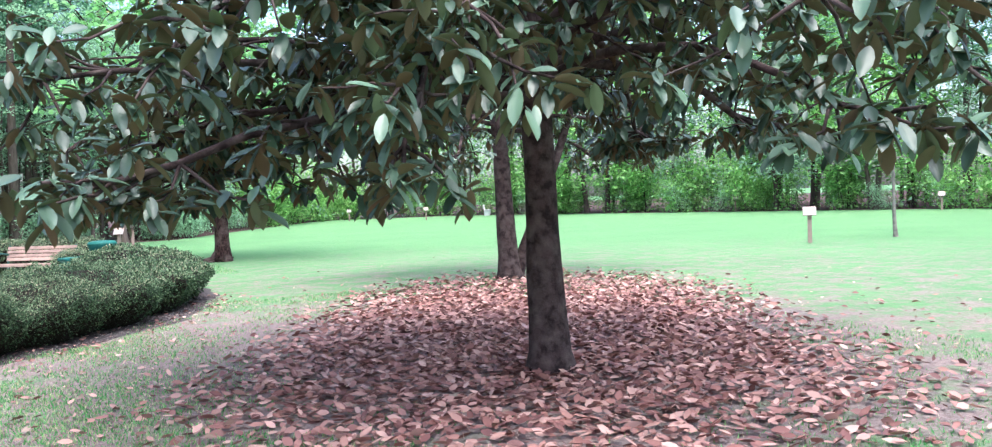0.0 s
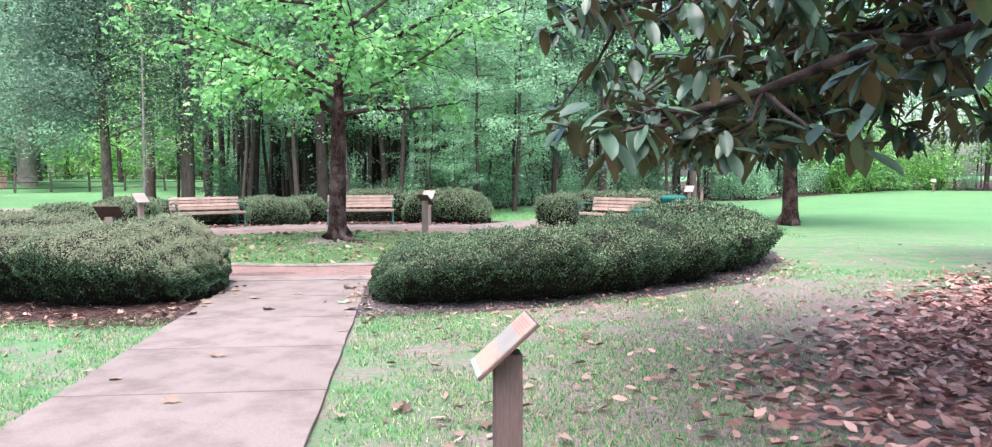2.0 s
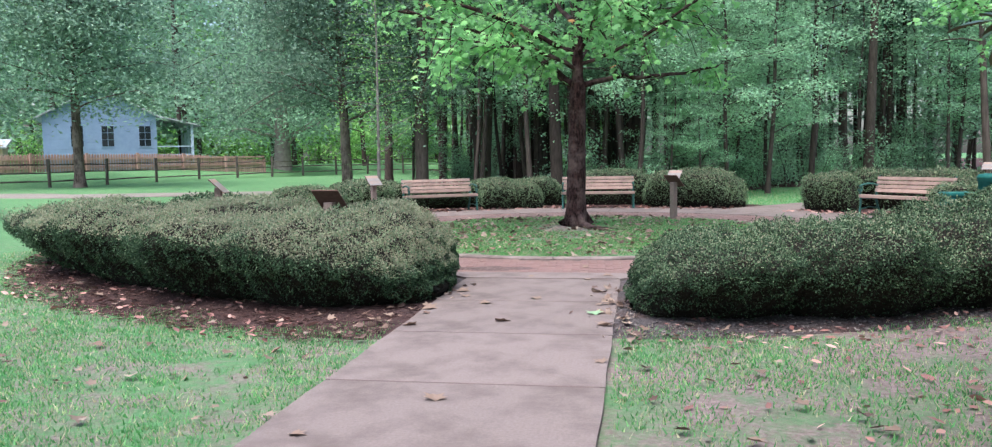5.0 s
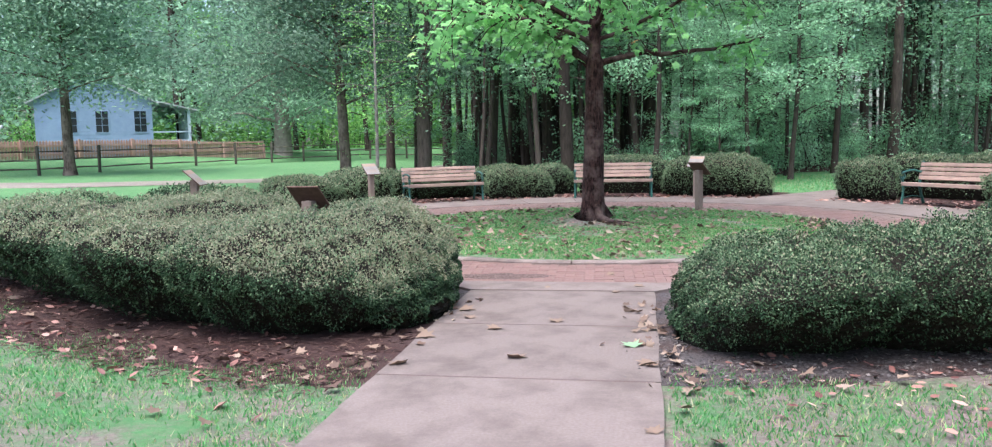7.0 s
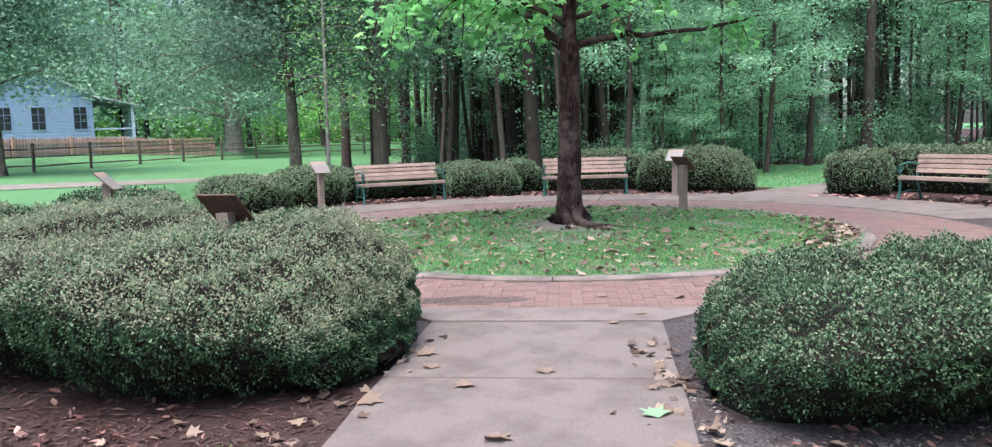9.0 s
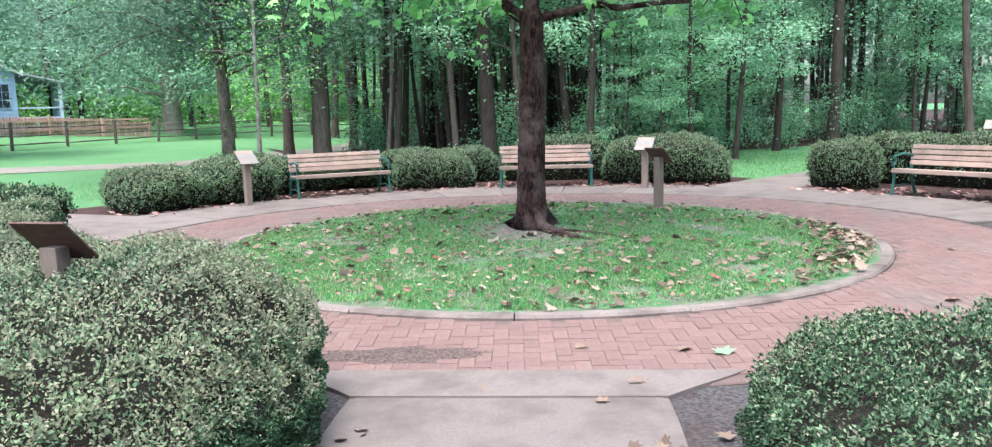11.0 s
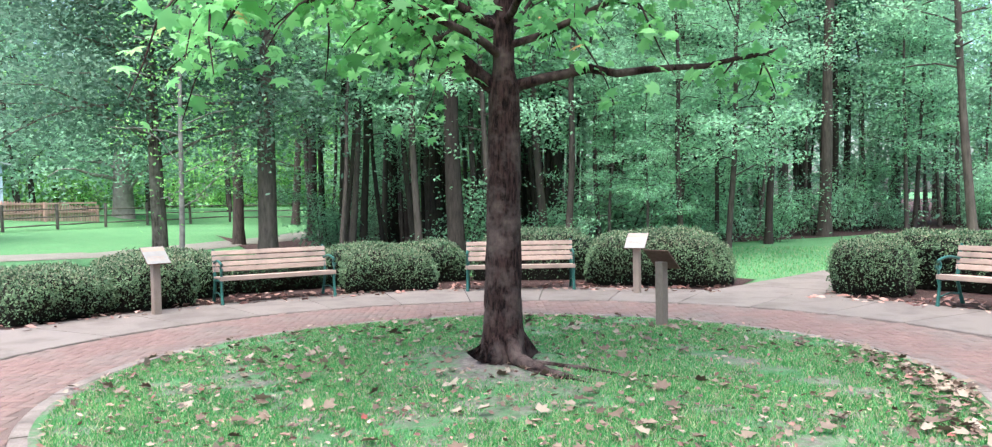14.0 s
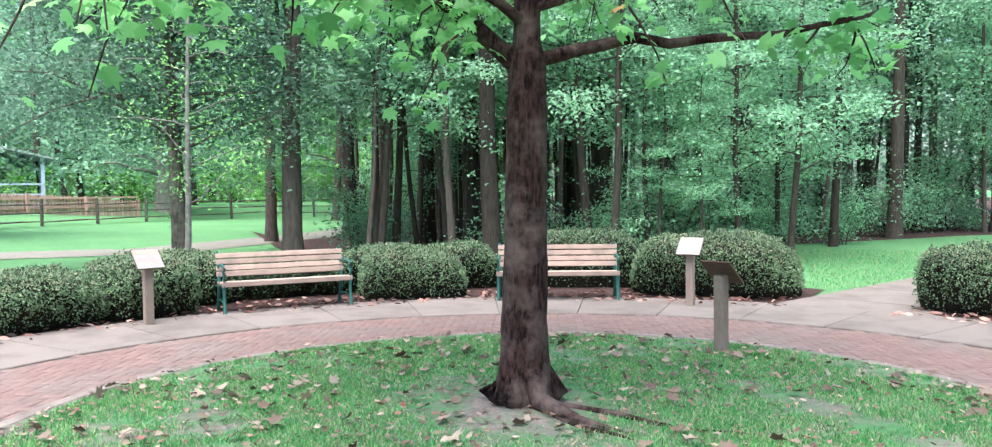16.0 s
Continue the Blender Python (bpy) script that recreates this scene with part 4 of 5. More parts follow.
def magnolia(m, label, trunks, limbs, radius, low, top, rosettes, seed, group="magnolias", ring=1.0, low_side=False):
    """An evergreen with low spreading limbs and rosettes of long glossy leaves, rusty beneath."""
    global RNG
    RNG = np.random.default_rng(seed)
    ob = thing("magnolia_tree", m, label, "tree", group)
    bits, tips = [], []
    for r, lean, h, off in trunks:
        p, rad = trunk_points(h, r, lean, 16, 1.45, 0.07)
        bits.append(tube(p + (off[0], off[1], 0), rad, 14, 0.05))
    p0, _ = trunk_points(trunks[0][2], trunks[0][0], trunks[0][1], 16, 1.45, 0.07)
    extra = 9 if low_side else 0
    for k in range(limbs + extra):
        a = k * 2.399 + RNG.uniform(-0.2, 0.2)
        f = (k + 0.5) / limbs
        if k >= limbs:                     # the low limbs on the path's side
            a, f = 2.75 + 0.15 * (k - limbs), 0.03 + 0.045 * (k - limbs)
        lo = low + 0.5 * (0.5 - 0.5 * math.cos(a - 3.35)) if low_side else low
        z = lo + 0.65 + (top - lo - 1.4) * f ** 1.5
        reach = radius * (1 - 0.72 * f ** 1.6) * RNG.uniform(0.85, 1.08) * (0.95 if k >= limbs else 1.0)
        i = min(np.searchsorted(p0[:, 2], z), 15)
        start = np.array((p0[i, 0], p0[i, 1], z))
        q, rad = limb(start, (math.cos(a), math.sin(a), 0.18 - 0.1 * f), reach, 0.055 * (1 - 0.5 * f), 0.012, 11, 0.16 * (1 - f), 0.1)
        q[:, 2] = np.maximum(q[:, 2], lo + 0.12)
        if low_side:                       # pruned back from the walkers' line
            away = q[:, :2] + np.array(m.translation[:2])
            pruned = np.nonzero((away[:, 0] < -0.15) & (away[:, 1] < 6.2))[0]
            if len(pruned):
                q, rad = q[:max(4, pruned[0])], rad[:max(4, pruned[0])]
        bough = [tube(q, rad, 7)]
        tips.append(q[-1])
        for s in range(rosettes):
            g = RNG.uniform(0.34, 1.0)
            i = max(1, int(g * (len(q) - 1)))
            w = unit(q[i] - q[i - 1]) * 0.7 + RNG.normal(size=3) * (0.8, 0.8, 0.4) + (0, 0, -0.05)
            e, er = limb(q[i], w, RNG.uniform(0.35, 0.95) * ring, 0.014, 0.005, 5, 0.25, 0.22)
            e[:, 2] = np.maximum(e[:, 2], lo)
            if low_side and e[-1, 0] + m.translation[0] < -0.25 and e[-1, 1] + m.translation[1] < 6.3:
                continue
            bough.append(tube(e, er, 5))
            tips += [e[-1], e[2]]
        child("limb", np_mesh("limb", *join(bough), [MAG_BARK], smooth=True), ob)
    V, F = join(bits)
    child("trunk", np_mesh("trunk", V, F, [MAG_BARK], smooth=True), ob)
    tips = np.array(tips)
    n = 11
    base = np.repeat(tips, n, 0) + RNG.normal(size=(len(tips) * n, 3)) * 0.035
    ang = RNG.uniform(0, 6.28, len(base))
    droop = RNG.uniform(-2.3, 0.5, len(base))
    al = np.stack([np.cos(ang), np.sin(ang), droop], -1)
    nr = np.stack([-np.cos(ang) * droop, -np.sin(ang) * droop, np.ones(len(base))], -1) + RNG.normal(size=base.shape) * 0.35
    size = RNG.uniform(0.12, 0.215, len(base))
    V1, F1 = stamp(*BROAD_BLADE, base, al, nr, size)
    V2, F2 = stamp(BROAD_BLADE[0] - (0, 0, 0.012), BROAD_BLADE[1][:, ::-1], base, al, nr, size)
    V, F = join([(V1, F1), (V2, F2)])
    child("crown", np_mesh("crown", V, F, [MAG_TOP, MAG_UNDER], np.r_[np.zeros(len(F1)), np.ones(len(F2))]), ob)
    return ob


magnolia(pose(4.0, 7.15, 0), "large magnolia with spreading low limbs and glossy leaves", [(0.175, (-0.25, 0.05), 7.2, (0, 0))], 42, 4.5, 1.6, 7.2, 22, 21, low_side=True)
far_mag = magnolia(pose(7.8, 14.8, 0), "magnolia with two dark leaning trunks over leaf litter", [(0.2, (-0.3, 0.2), 7.0, (0, 0)), (0.13, (1.9, -0.4), 5.0, (0.15, 0.1))], 34, 3.9, 2.1, 7.0, 10, 22)
lawn_tree = copy_thing(bed_tree, pose(4.45, 25.9, 0, 0, 0, 205))
lawn_tree.scale = (1.2, 1.2, 1.1)
tagged(lawn_tree, "bright green sycamore at the corner of the hedge")
RNG = np.random.default_rng(31)


def clumps(centres, spread, count, shape, size, flat=0.6):
    n = len(centres) * count
    c = np.repeat(np.asarray(centres), count, 0)
    p = c + RNG.normal(size=(n, 3)) * np.array(spread)
    al = RNG.normal(size=(n, 3)) * (1, 1, 0.5) + (0, 0, -0.25)
    return stamp(*shape, p, al, np.array((0, 0, 1.0)) + RNG.normal(size=(n, 3)) * flat, RNG.uniform(0.7, 1.35, n) * size)


def grow(ob, bits, bark, whole):
    """The first tubes make the trunk; each later one is a limb of its own."""
    child("trunk", np_mesh("trunk", *join(bits[:whole]), [bark], smooth=True), ob)
    for b in bits[whole:]:
        child("limb", np_mesh("limb", *b, [bark], smooth=True), ob)


def woodland_tree(name, label, h, r, crown_from, reach, limbs, per, leaf, mats, spread, lean=0.3, stems=1, shape=OVAL, bark=None, category="tree", group="woodland trees", sides=8, split=False):
    """A tree of the woods: trunk with limbs, and a crown of many small leaves in layered clumps."""
    ob = thing(name, Matrix(), label, category, group)
    bits, centres = [], []
    for s in range(stems):
        ln = RNG.normal(size=2) * lean * (1 if stems == 1 else 2.2)
        hs = h * (1 if s == 0 else RNG.uniform(0.6, 0.95))
        tp, tr = trunk_points(hs, r * (1 if s == 0 else 0.7), ln, 12, 1.35, 0.1)
        off = RNG.normal(size=2) * (0 if stems == 1 else 0.25)
        tp = tp + (off[0], off[1], 0)
        bits.insert(s, tube(tp, tr, sides, 0.05))
        for k in range(limbs):
            f = (k + RNG.random()) / limbs
            z = hs * (crown_from + (1 - crown_from) * f)
            i = min(np.searchsorted(tp[:, 2], z), 11)
            a = k * 2.4 + s
            q, rad = limb((tp[i, 0], tp[i, 1], z), (math.cos(a), math.sin(a), 0.3), reach * (1.05 - 0.65 * f) * RNG.uniform(0.6, 1.1), r * 0.22, 0.008, 6, 0.12, 0.16)
            bits.append(tube(q, rad, 4))
            centres += [q[2], q[3], q[4], q[5], q[5] + RNG.normal(size=3) * 0.3]
    grow(ob, bits, bark or FOREST_BARK, stems if split else len(bits))
    child("crown", np_mesh("crown", *clumps(centres, spread, per, shape, leaf), [mats]), ob)
    return ob


NEEDLES = (np.array([(0, 0, 0), (0.08, 0.4, 0.03), (0, 1, -0.04), (-0.08, 0.4, 0.03)]), OVAL[1])
KINDS = {
    "pine": [woodland_tree("pine_tree", "tall dark pine with a bare straight trunk", 17, 0.2, 0.46, 2.6, 22, 10, 0.6, NEEDLE, (0.32, 0.32, 0.16), 0.5, shape=NEEDLES) for _ in range(3)],
    "pole": [woodland_tree("young_tree", "slender young woodland tree with a dark stem", 10.5, 0.08, 0.42, 1.5, 14, 20, 0.18, WOOD_LEAF, (0.35, 0.35, 0.16), 0.6, sides=6) for _ in range(3)],
    "broad": [woodland_tree("broadleaf_tree", "leafy green broadleaf tree at the woods edge", 8.5, 0.09, 0.13, 2.3, 26, 24, 0.19, WOOD_LEAF, (0.38, 0.38, 0.16), 0.4, sides=6) for _ in range(3)],
    "edge": [woodland_tree("broadleaf_tree", "leafy green broadleaf tree at the woods edge", 9.0, 0.075, 0.2, 2.1, 26, 68, 0.10, EDGE_LEAF, (0.31, 0.31, 0.1), 0.4, sides=6) for _ in range(3)],
    "high": [woodland_tree("broadleaf_tree", "tall woods edge tree with a bare dark stem", 10.0, 0.1, 0.34, 2.4, 24, 62, 0.105, EDGE_LEAF, (0.33, 0.33, 0.11), 0.5, sides=7) for _ in range(2)],
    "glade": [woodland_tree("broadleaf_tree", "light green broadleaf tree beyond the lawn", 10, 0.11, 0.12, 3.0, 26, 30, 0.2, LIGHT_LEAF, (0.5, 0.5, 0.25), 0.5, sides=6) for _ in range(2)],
    "thicket": [woodland_tree("undergrowth_thicket", "tall pale green thicket at the edge of the lawn", 3.6, 0.04, 0.08, 1.5, 9, 7, 0.24, LIGHT_LEAF, (0.34, 0.34, 0.26), 0.3, stems=4, sides=4, category="bush", group="undergrowth") for _ in range(2)],
    "bush": [woodland_tree("undergrowth_bush", "leafy undergrowth bush at the woods edge", 1.9, 0.025, 0.12, 0.75, 7, 14, 0.1, EDGE_LEAF, (0.22, 0.22, 0.14), 0.25, stems=4, sides=5, category="bush", group="undergrowth") for _ in range(2)],
}
USED = {k: 0 for k in KINDS}


def plant(kind, x, y, s=1.0):
    kinds = KINDS[kind]
    ob = kinds[USED[kind] % len(kinds)]
    m = pose(x, y, 0, 0, 0, RNG.uniform(0, 360))
    if USED[kind] < len(kinds):
        ob.matrix_basis = m
        ob.scale = (s, s, s * RNG.uniform(0.92, 1.1))
        got = ob
    else:
        got = copy_thing(ob, m)
        got.scale = (s, s, s * RNG.uniform(0.92, 1.1))
    USED[kind] += 1
    return got


# named trees near the bed
plant("pine", -14.5, 27.9, 1.15)
plant("pine", -9.97, 28.5, 1.0)
plant("pine", -1.3, 41.7, 1.1)
plant("pine", -2.5, 46.9, 1.1)
plant("pole", -12.4, 27.5, 0.8)

for x, y, k in ((-5.2, 31.2, 1.0), (-4.2, 33.0, 1.1), (-4.6, 35.4, 1.0), (-6.8, 30.2, 0.6), (-5.9, 30.3, 0.5), (-16.4, 30.6, 0.8)):
    plant("edge", x, y, k)
for x, y, k in ((-7.6, 29.4, 0.95), (-9.2, 29.0, 0.9), (-11.0, 28.8, 1.0), (-12.8, 28.8, 0.95), (-15.2, 29.0, 0.9), (-8.4, 30.6, 1.1), (-13.6, 30.2, 1.05)):
    plant("high", x, y, k)

EDGE = [(-80, 30), (-74, 62), (-52, 84), (-33, 70), (-23.5, 50), (-17.2, 31.6), (-14.4, 29.0), (-9, 29.6), (-5.6, 32), (-4.8, 38), (0.5, 43.5), (6, 47), (14, 62), (22, 76), (33, 70), (38, 52), (41, 38), (44, 22), (48, 4)]
for i in range(len(EDGE) - 1):
    a, b = Vector(EDGE[i]), Vector(EDGE[i + 1])
    d = (b - a).normalized()
    nrm = Vector((-d.y, d.x))
    ln = (b - a).length
    near_wood = 4 <= i <= 10
    far_right = i >= 12

    def spot(depth0, depth1):
        p = a + d * RNG.uniform(0, ln) + nrm * RNG.uniform(depth0, depth1)
        return p.x, p.y

    far_left = i < 4
    k = 1.0 if near_wood else 0.75 if far_right else 0.62
    tall = 2.0 if far_left else 1.6 if far_right else 1.25
    for _ in range(int(ln * 0.42 * k * (0.4 if i in (9, 10) else 1)) + 1):
        if near_wood:
            plant("high" if 5 <= i <= 7 else "edge", *spot(0.6, 5), RNG.uniform(0.75, 1.2))
        else:
            # distant edges mix in the paler leaf to stand for haze
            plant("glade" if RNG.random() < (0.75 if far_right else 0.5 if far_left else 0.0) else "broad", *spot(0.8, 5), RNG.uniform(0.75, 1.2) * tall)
    for _ in range(int(ln * (1.3 if i in (9, 10) else 0.5) * k) + 1):
        plant("pine", *spot(2, 16), RNG.uniform(0.7, 1.1))
    for _ in range(int(ln * (2.3 if 5 <= i <= 7 or i in (9, 10) else 1.5 if near_wood else 0.5)) + 1):
        plant("pole", *spot(0.6, 11), RNG.uniform(0.75, 1.2))
    for _ in range(int(ln * (0.28 if near_wood else 0.15)) + 1):
        plant("bush", *spot(-0.3, 3), RNG.uniform(0.6, 1.1))
    if far_right:
        for _ in range(int(ln * 0.7) + 1):
            plant("thicket", *spot(-0.5, 2.5), RNG.uniform(0.6, 1.25))
    elif i >= 8:
        for _ in range(int(ln * 0.5) + 1):
            plant("bush", *spot(0.0, 4), RNG.uniform(0.9, 1.5))
    for _ in range(int(ln * 0.2) + 1):
        plant("high" if near_wood else "broad", *spot(11, 22), RNG.uniform(1.2, 1.6))

# brown leaf and needle floor of the woods
bm = bmesh.new()
prev = None
for i in range(30, (len(EDGE) - 1) * 6 + 1):
    p = Vector(EDGE[i // 6]).lerp(Vector(EDGE[min(i // 6 + 1, len(EDGE) - 1)]), (i % 6) / 6)
    d = (p - Vector((-5, 18))).normalized()
    w = -0.6 + 0.9 * noise.noise((i / 5, 2, 0))
    row = [bm.verts.new((p.x + d.x * o, p.y + d.y * o, rise(p.x + d.x * o) + z)) for o, z in ((w, -0.02), (w + 0.5, 0.02), (10, 0.02), (110, 0.02))]
    if prev:
        for q in range(3):
            bm.faces.new((prev[q], prev[q + 1], row[q + 1], row[q]))
    prev = row
floor = part("woodland_floor", bm, MULCH, None, smooth=True)
tagged(floor, "brown leaf litter on the woodland floor", "woodland floor", kind="structure")
# added woods behind the walker, never in view: they close the place and reflect
for k in range(26):
    a = radians(195 + k * 6.5)
    plant("broad" if k % 2 else "pine", 45 * math.cos(a) - 6, 36 * math.sin(a) + 2, 1.5)

# tall trees behind the cottage; the glade half carries haze in its colour
for x, y, k in ((-44, 47, 2.3), (-52, 44, 2.4), (-38, 60, 2.3), (-47, 60, 2.4), (-30, 58, 2.2), (-58, 52, 2.4), (-27, 50, 1.9), (-62, 40, 2.3), (-51, 55, 2.6), (-55, 60, 2.7), (-48, 64, 2.6), (-60, 57, 2.6)):
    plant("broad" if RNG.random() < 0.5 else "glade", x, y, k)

# a closed wall of woods far behind the cottage and the fence
for k in range(34):
    f = k / 33
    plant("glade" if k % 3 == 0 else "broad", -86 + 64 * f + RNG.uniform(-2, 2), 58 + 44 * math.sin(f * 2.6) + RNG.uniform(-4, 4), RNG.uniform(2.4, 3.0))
for k in range(30):
    plant("thicket", -74 + 50 * k / 29, 60 + 20 * math.sin(k / 29 * 3.0) + RNG.uniform(-3, 3), RNG.uniform(1.1, 1.7))

# single trees in the lawn
oak = woodland_tree("live_oak", "grey green live oak with a spreading crown by the fence", 12.0, 0.23, 0.29, 4.9, 52, 190, 0.18, OAK_LEAF, (0.95, 0.95, 0.6), 0.3, bark=BARK, group="lawn trees", sides=12, split=True)
oak.matrix_basis = pose(-32.9, 29.8, 0.26)
oak2 = woodland_tree("live_oak", "dark leafy oak standing behind the shrubs", 9.5, 0.19, 0.26, 4.2, 44, 200, 0.125, DARK_OAK_LEAF, (0.65, 0.65, 0.42), 0.3, bark=BARK, group="lawn trees", sides=12, split=True)
oak2.matrix_basis = pose(-16.8, 27.0, 0)
birch = woodland_tree("pale_young_tree", "thin pale barked tree leaning behind the shrubs", 6.0, 0.054, 0.24, 1.35, 26, 12, 0.07, LIGHT_LEAF, (0.2, 0.2, 0.22), 0.25, bark=PALE_BARK, group="lawn trees")
birch.matrix_basis = pose(-12.72, 22.5, 0, 0, 2, 0)
sap = woodland_tree("pale_young_tree", "thin sapling with a pale trunk in the open lawn", 4.2, 0.055, 0.5, 0.8, 9, 10, 0.12, LIGHT_LEAF, (0.22, 0.22, 0.2), 0.15, bark=PALE_BARK, group="lawn trees")
sap.matrix_basis = pose(21.2, 16.5, 0)
big = woodland_tree("old_oak", "old oak with a broad pale trunk beyond the fence", 11, 0.62, 0.14, 5, 30, 70, 0.25, WOOD_LEAF, (0.9, 0.9, 0.6), 0.3, bark=GREY_BARK, group="lawn trees", sides=12, split=True)
big.matrix_basis = pose(-37.5, 49.3, 0.28)
low_shrub = plant("bush", -3.1, 38.6, 0.8)


# ================================================================ HOUSE, FENCES
def house():
    """Gable end to the lawn, porch along its far side."""
    # local x along the gable end, y away from the lawn
    ob = thing("house", pose(-43.9, 36.4, 0.5, 0, 0, 50.1), "pale blue clapboard cottage with tin roof and porch", "house")
    W, D, E, P = 6.0, 9.0, 3.55, 5.15
    bm = bmesh.new()
    prof = [(0, 0), (W, 0), (W, E), (W / 2, P), (0, E)]
    f = [bm.verts.new((x, 0, z)) for x, z in prof]
    g = [bm.verts.new((x, D, z)) for x, z in prof]
    bm.faces.new(f[::-1])
    bm.faces.new(g)
    for k in range(5):
        bm.faces.new((f[k], f[(k + 1) % 5], g[(k + 1) % 5], g[k]))
    wall = part("wall", bm, SIDING, ob, "blue painted clapboards")
    for k in range(30):
        z = 0.15 + 0.19 * k
        if z > P - 0.2:
            break
        inset = 0 if z < E else (z - E) / (P - E) * W / 2
        part("clapboard", made_box(W - 2 * inset, 0.03, 0.175, m=pose(W / 2, -0.016, z, 4)), SIDING, wall)
    for sx in (-1, 1):
        slope = math.degrees(math.atan2(P - E, W / 2))
        roof = part("roof", made_box(math.hypot(P - E, W / 2) + 0.45, D + 0.7, 0.07, m=pose(W / 2 + sx * (W / 4 + 0.16), D / 2, (E + P) / 2 - 0.06, 0, sx * slope), bevel=0.01), ROOF_TIN, ob, "grey tin roof")
        for k in range(16):
            part("seam", made_box(math.hypot(P - E, W / 2) + 0.45, 0.03, 0.03, m=pose(W / 2 + sx * (W / 4 + 0.16), -0.2 + k * 0.62, (E + P) / 2 + 0.01, 0, sx * slope)), ROOF_TIN, roof)
    for x in (1.75, 3.35, 5.35):
        win = part("window", made_box(0.74, 0.06, 1.3, m=pose(x, -0.04, 1.75)), SIDING, ob, "sash window")
        for ix in (-1, 1):
            for iz in range(3):
                part("pane", made_box(0.3, 0.02, 0.37, m=pose(x + ix * 0.165, -0.075, 1.82 + iz * 0.4)), PANE, win)
    # porch
    deck = part("porch_deck", made_box(2.1, D, 0.18, m=pose(W + 1.05, D / 2, 0.7)), WHITE_TRIM, ob)
    part("porch_roof", made_box(2.7, D + 0.4, 0.07, m=pose(W + 1.15, D / 2, 3.3, 0, 13)), ROOF_TIN, ob, "low tin porch roof")
    for k in range(5):
        y = 0.15 + k * (D - 0.3) / 4
        part("porch_post", made_box(0.16, 0.16, 2.25, m=pose(W + 2.0, y, 0.86)), WHITE_TRIM, ob)
        part("pier", made_box(0.3, 0.3, 0.72, m=pose(W + 2.0, y, 0)), SHED_WOOD, ob)
    for z in (1.25, 1.75):
        part("porch_rail", made_box(2.0, 0.06, 0.08, m=pose(W + 1.0, 0.12, z)), WHITE_TRIM, ob)
        part("porch_rail", made_box(0.06, D, 0.08, m=pose(W + 2.0, D / 2, z)), WHITE_TRIM, ob)
    return ob


house()
shed = thing("shed", pose(-45.2, 33.2, 0.7, 0, 0, 50), "low tan wooden shed beside the cottage", "shed")
part("walls", made_box(3.0, 3.0, 1.7), SHED_WOOD, shed)
part("roof", made_box(3.4, 3.5, 0.09, m=pose(0, 0, 1.75, 8)), ROOF_TIN, shed)

# picket fence before the cottage
picket_fence = thing("picket_fence", Matrix(), "red brown wooden picket fence before the cottage", "fence")
pa, pb = Vector((-41.0, 27.0, 0)), Vector((-36.7, 46.5, 0))
pd = (pb - pa).normalized()
pang = math.degrees(math.atan2(pd.y, pd.x))
bm = bmesh.new()
vs = [bm.verts.new(v) for v in ((-0.055, 0, 0), (0.055, 0, 0), (0.055, 0, 0.85), (0, 0, 0.93), (-0.055, 0, 0.85))]
fc = bm.faces.new(vs)
ex = bmesh.ops.extrude_face_region(bm, geom=[fc])
bmesh.ops.translate(bm, vec=(0, 0.03, 0), verts=[v for v in ex["geom"] if isinstance(v, bmesh.types.BMVert)])
bmesh.ops.recalc_face_normals(bm, faces=bm.faces)
picket = part("picket", bm, PICKET, picket_fence)
count = int((pb - pa).length / 0.15)
for k in range(count):
    p = pa + pd * (0.15 * k)
    o = picket if k == 0 else child("picket", picket.data, picket_fence)
    o.matrix_basis = pose(p.x, p.y, rise(p.x) + 0.03 + 0.01 * math.sin(k), 0, 0, pang)
for z in (1.1, 1.55):
    o = part("rail", made_box((pb - pa).length, 0.05, 0.09), PICKET, picket_fence)
    o.matrix_basis = pose(*((pa + pb) / 2 + Vector((0.03, -0.05, z))), 0, 0, pang)
for k in range(8):
    p = pa + (pb - pa) * k / 7
    o = part("fence_post", made_box(0.12, 0.12, 1.0), PICKET, picket_fence)
    o.matrix_basis = pose(p.x + 0.1, p.y - 0.1, rise(p.x), 0, 0, pang)

# split rail fence across the lawn
rail_fence = thing("rail_fence", Matrix(), "dark weathered split rail fence across the lawn", "fence")
fence_line = [(-35.6, 10), (-35, 20), (-34.6, 29.6), (-35.4, 39.5), (-35.2, 48.5), (-33.5, 53.5), (-28.6, 55), (-23, 56)]
spots = []
for i in range(len(fence_line) - 1):
    a, b = Vector((*fence_line[i], 0)), Vector((*fence_line[i + 1], 0))
    n = max(1, round((b - a).length / 2.9))
    spots += [a.lerp(b, k / n) for k in range(n)]
spots.append(Vector((*fence_line[-1], 0)))
post = part("post", made_box(0.12, 0.1, 1.3, bevel=0.02), RAIL, rail_fence)
rail = child("rail", np_mesh("rail", *tube([(0, 0, 0), (0.3, 0.01, 0.01), (0.7, -0.01, 0.02), (1, 0, 0)], [0.025, 0.042, 0.04, 0.022], 6, 0.1), [RAIL]), rail_fence)
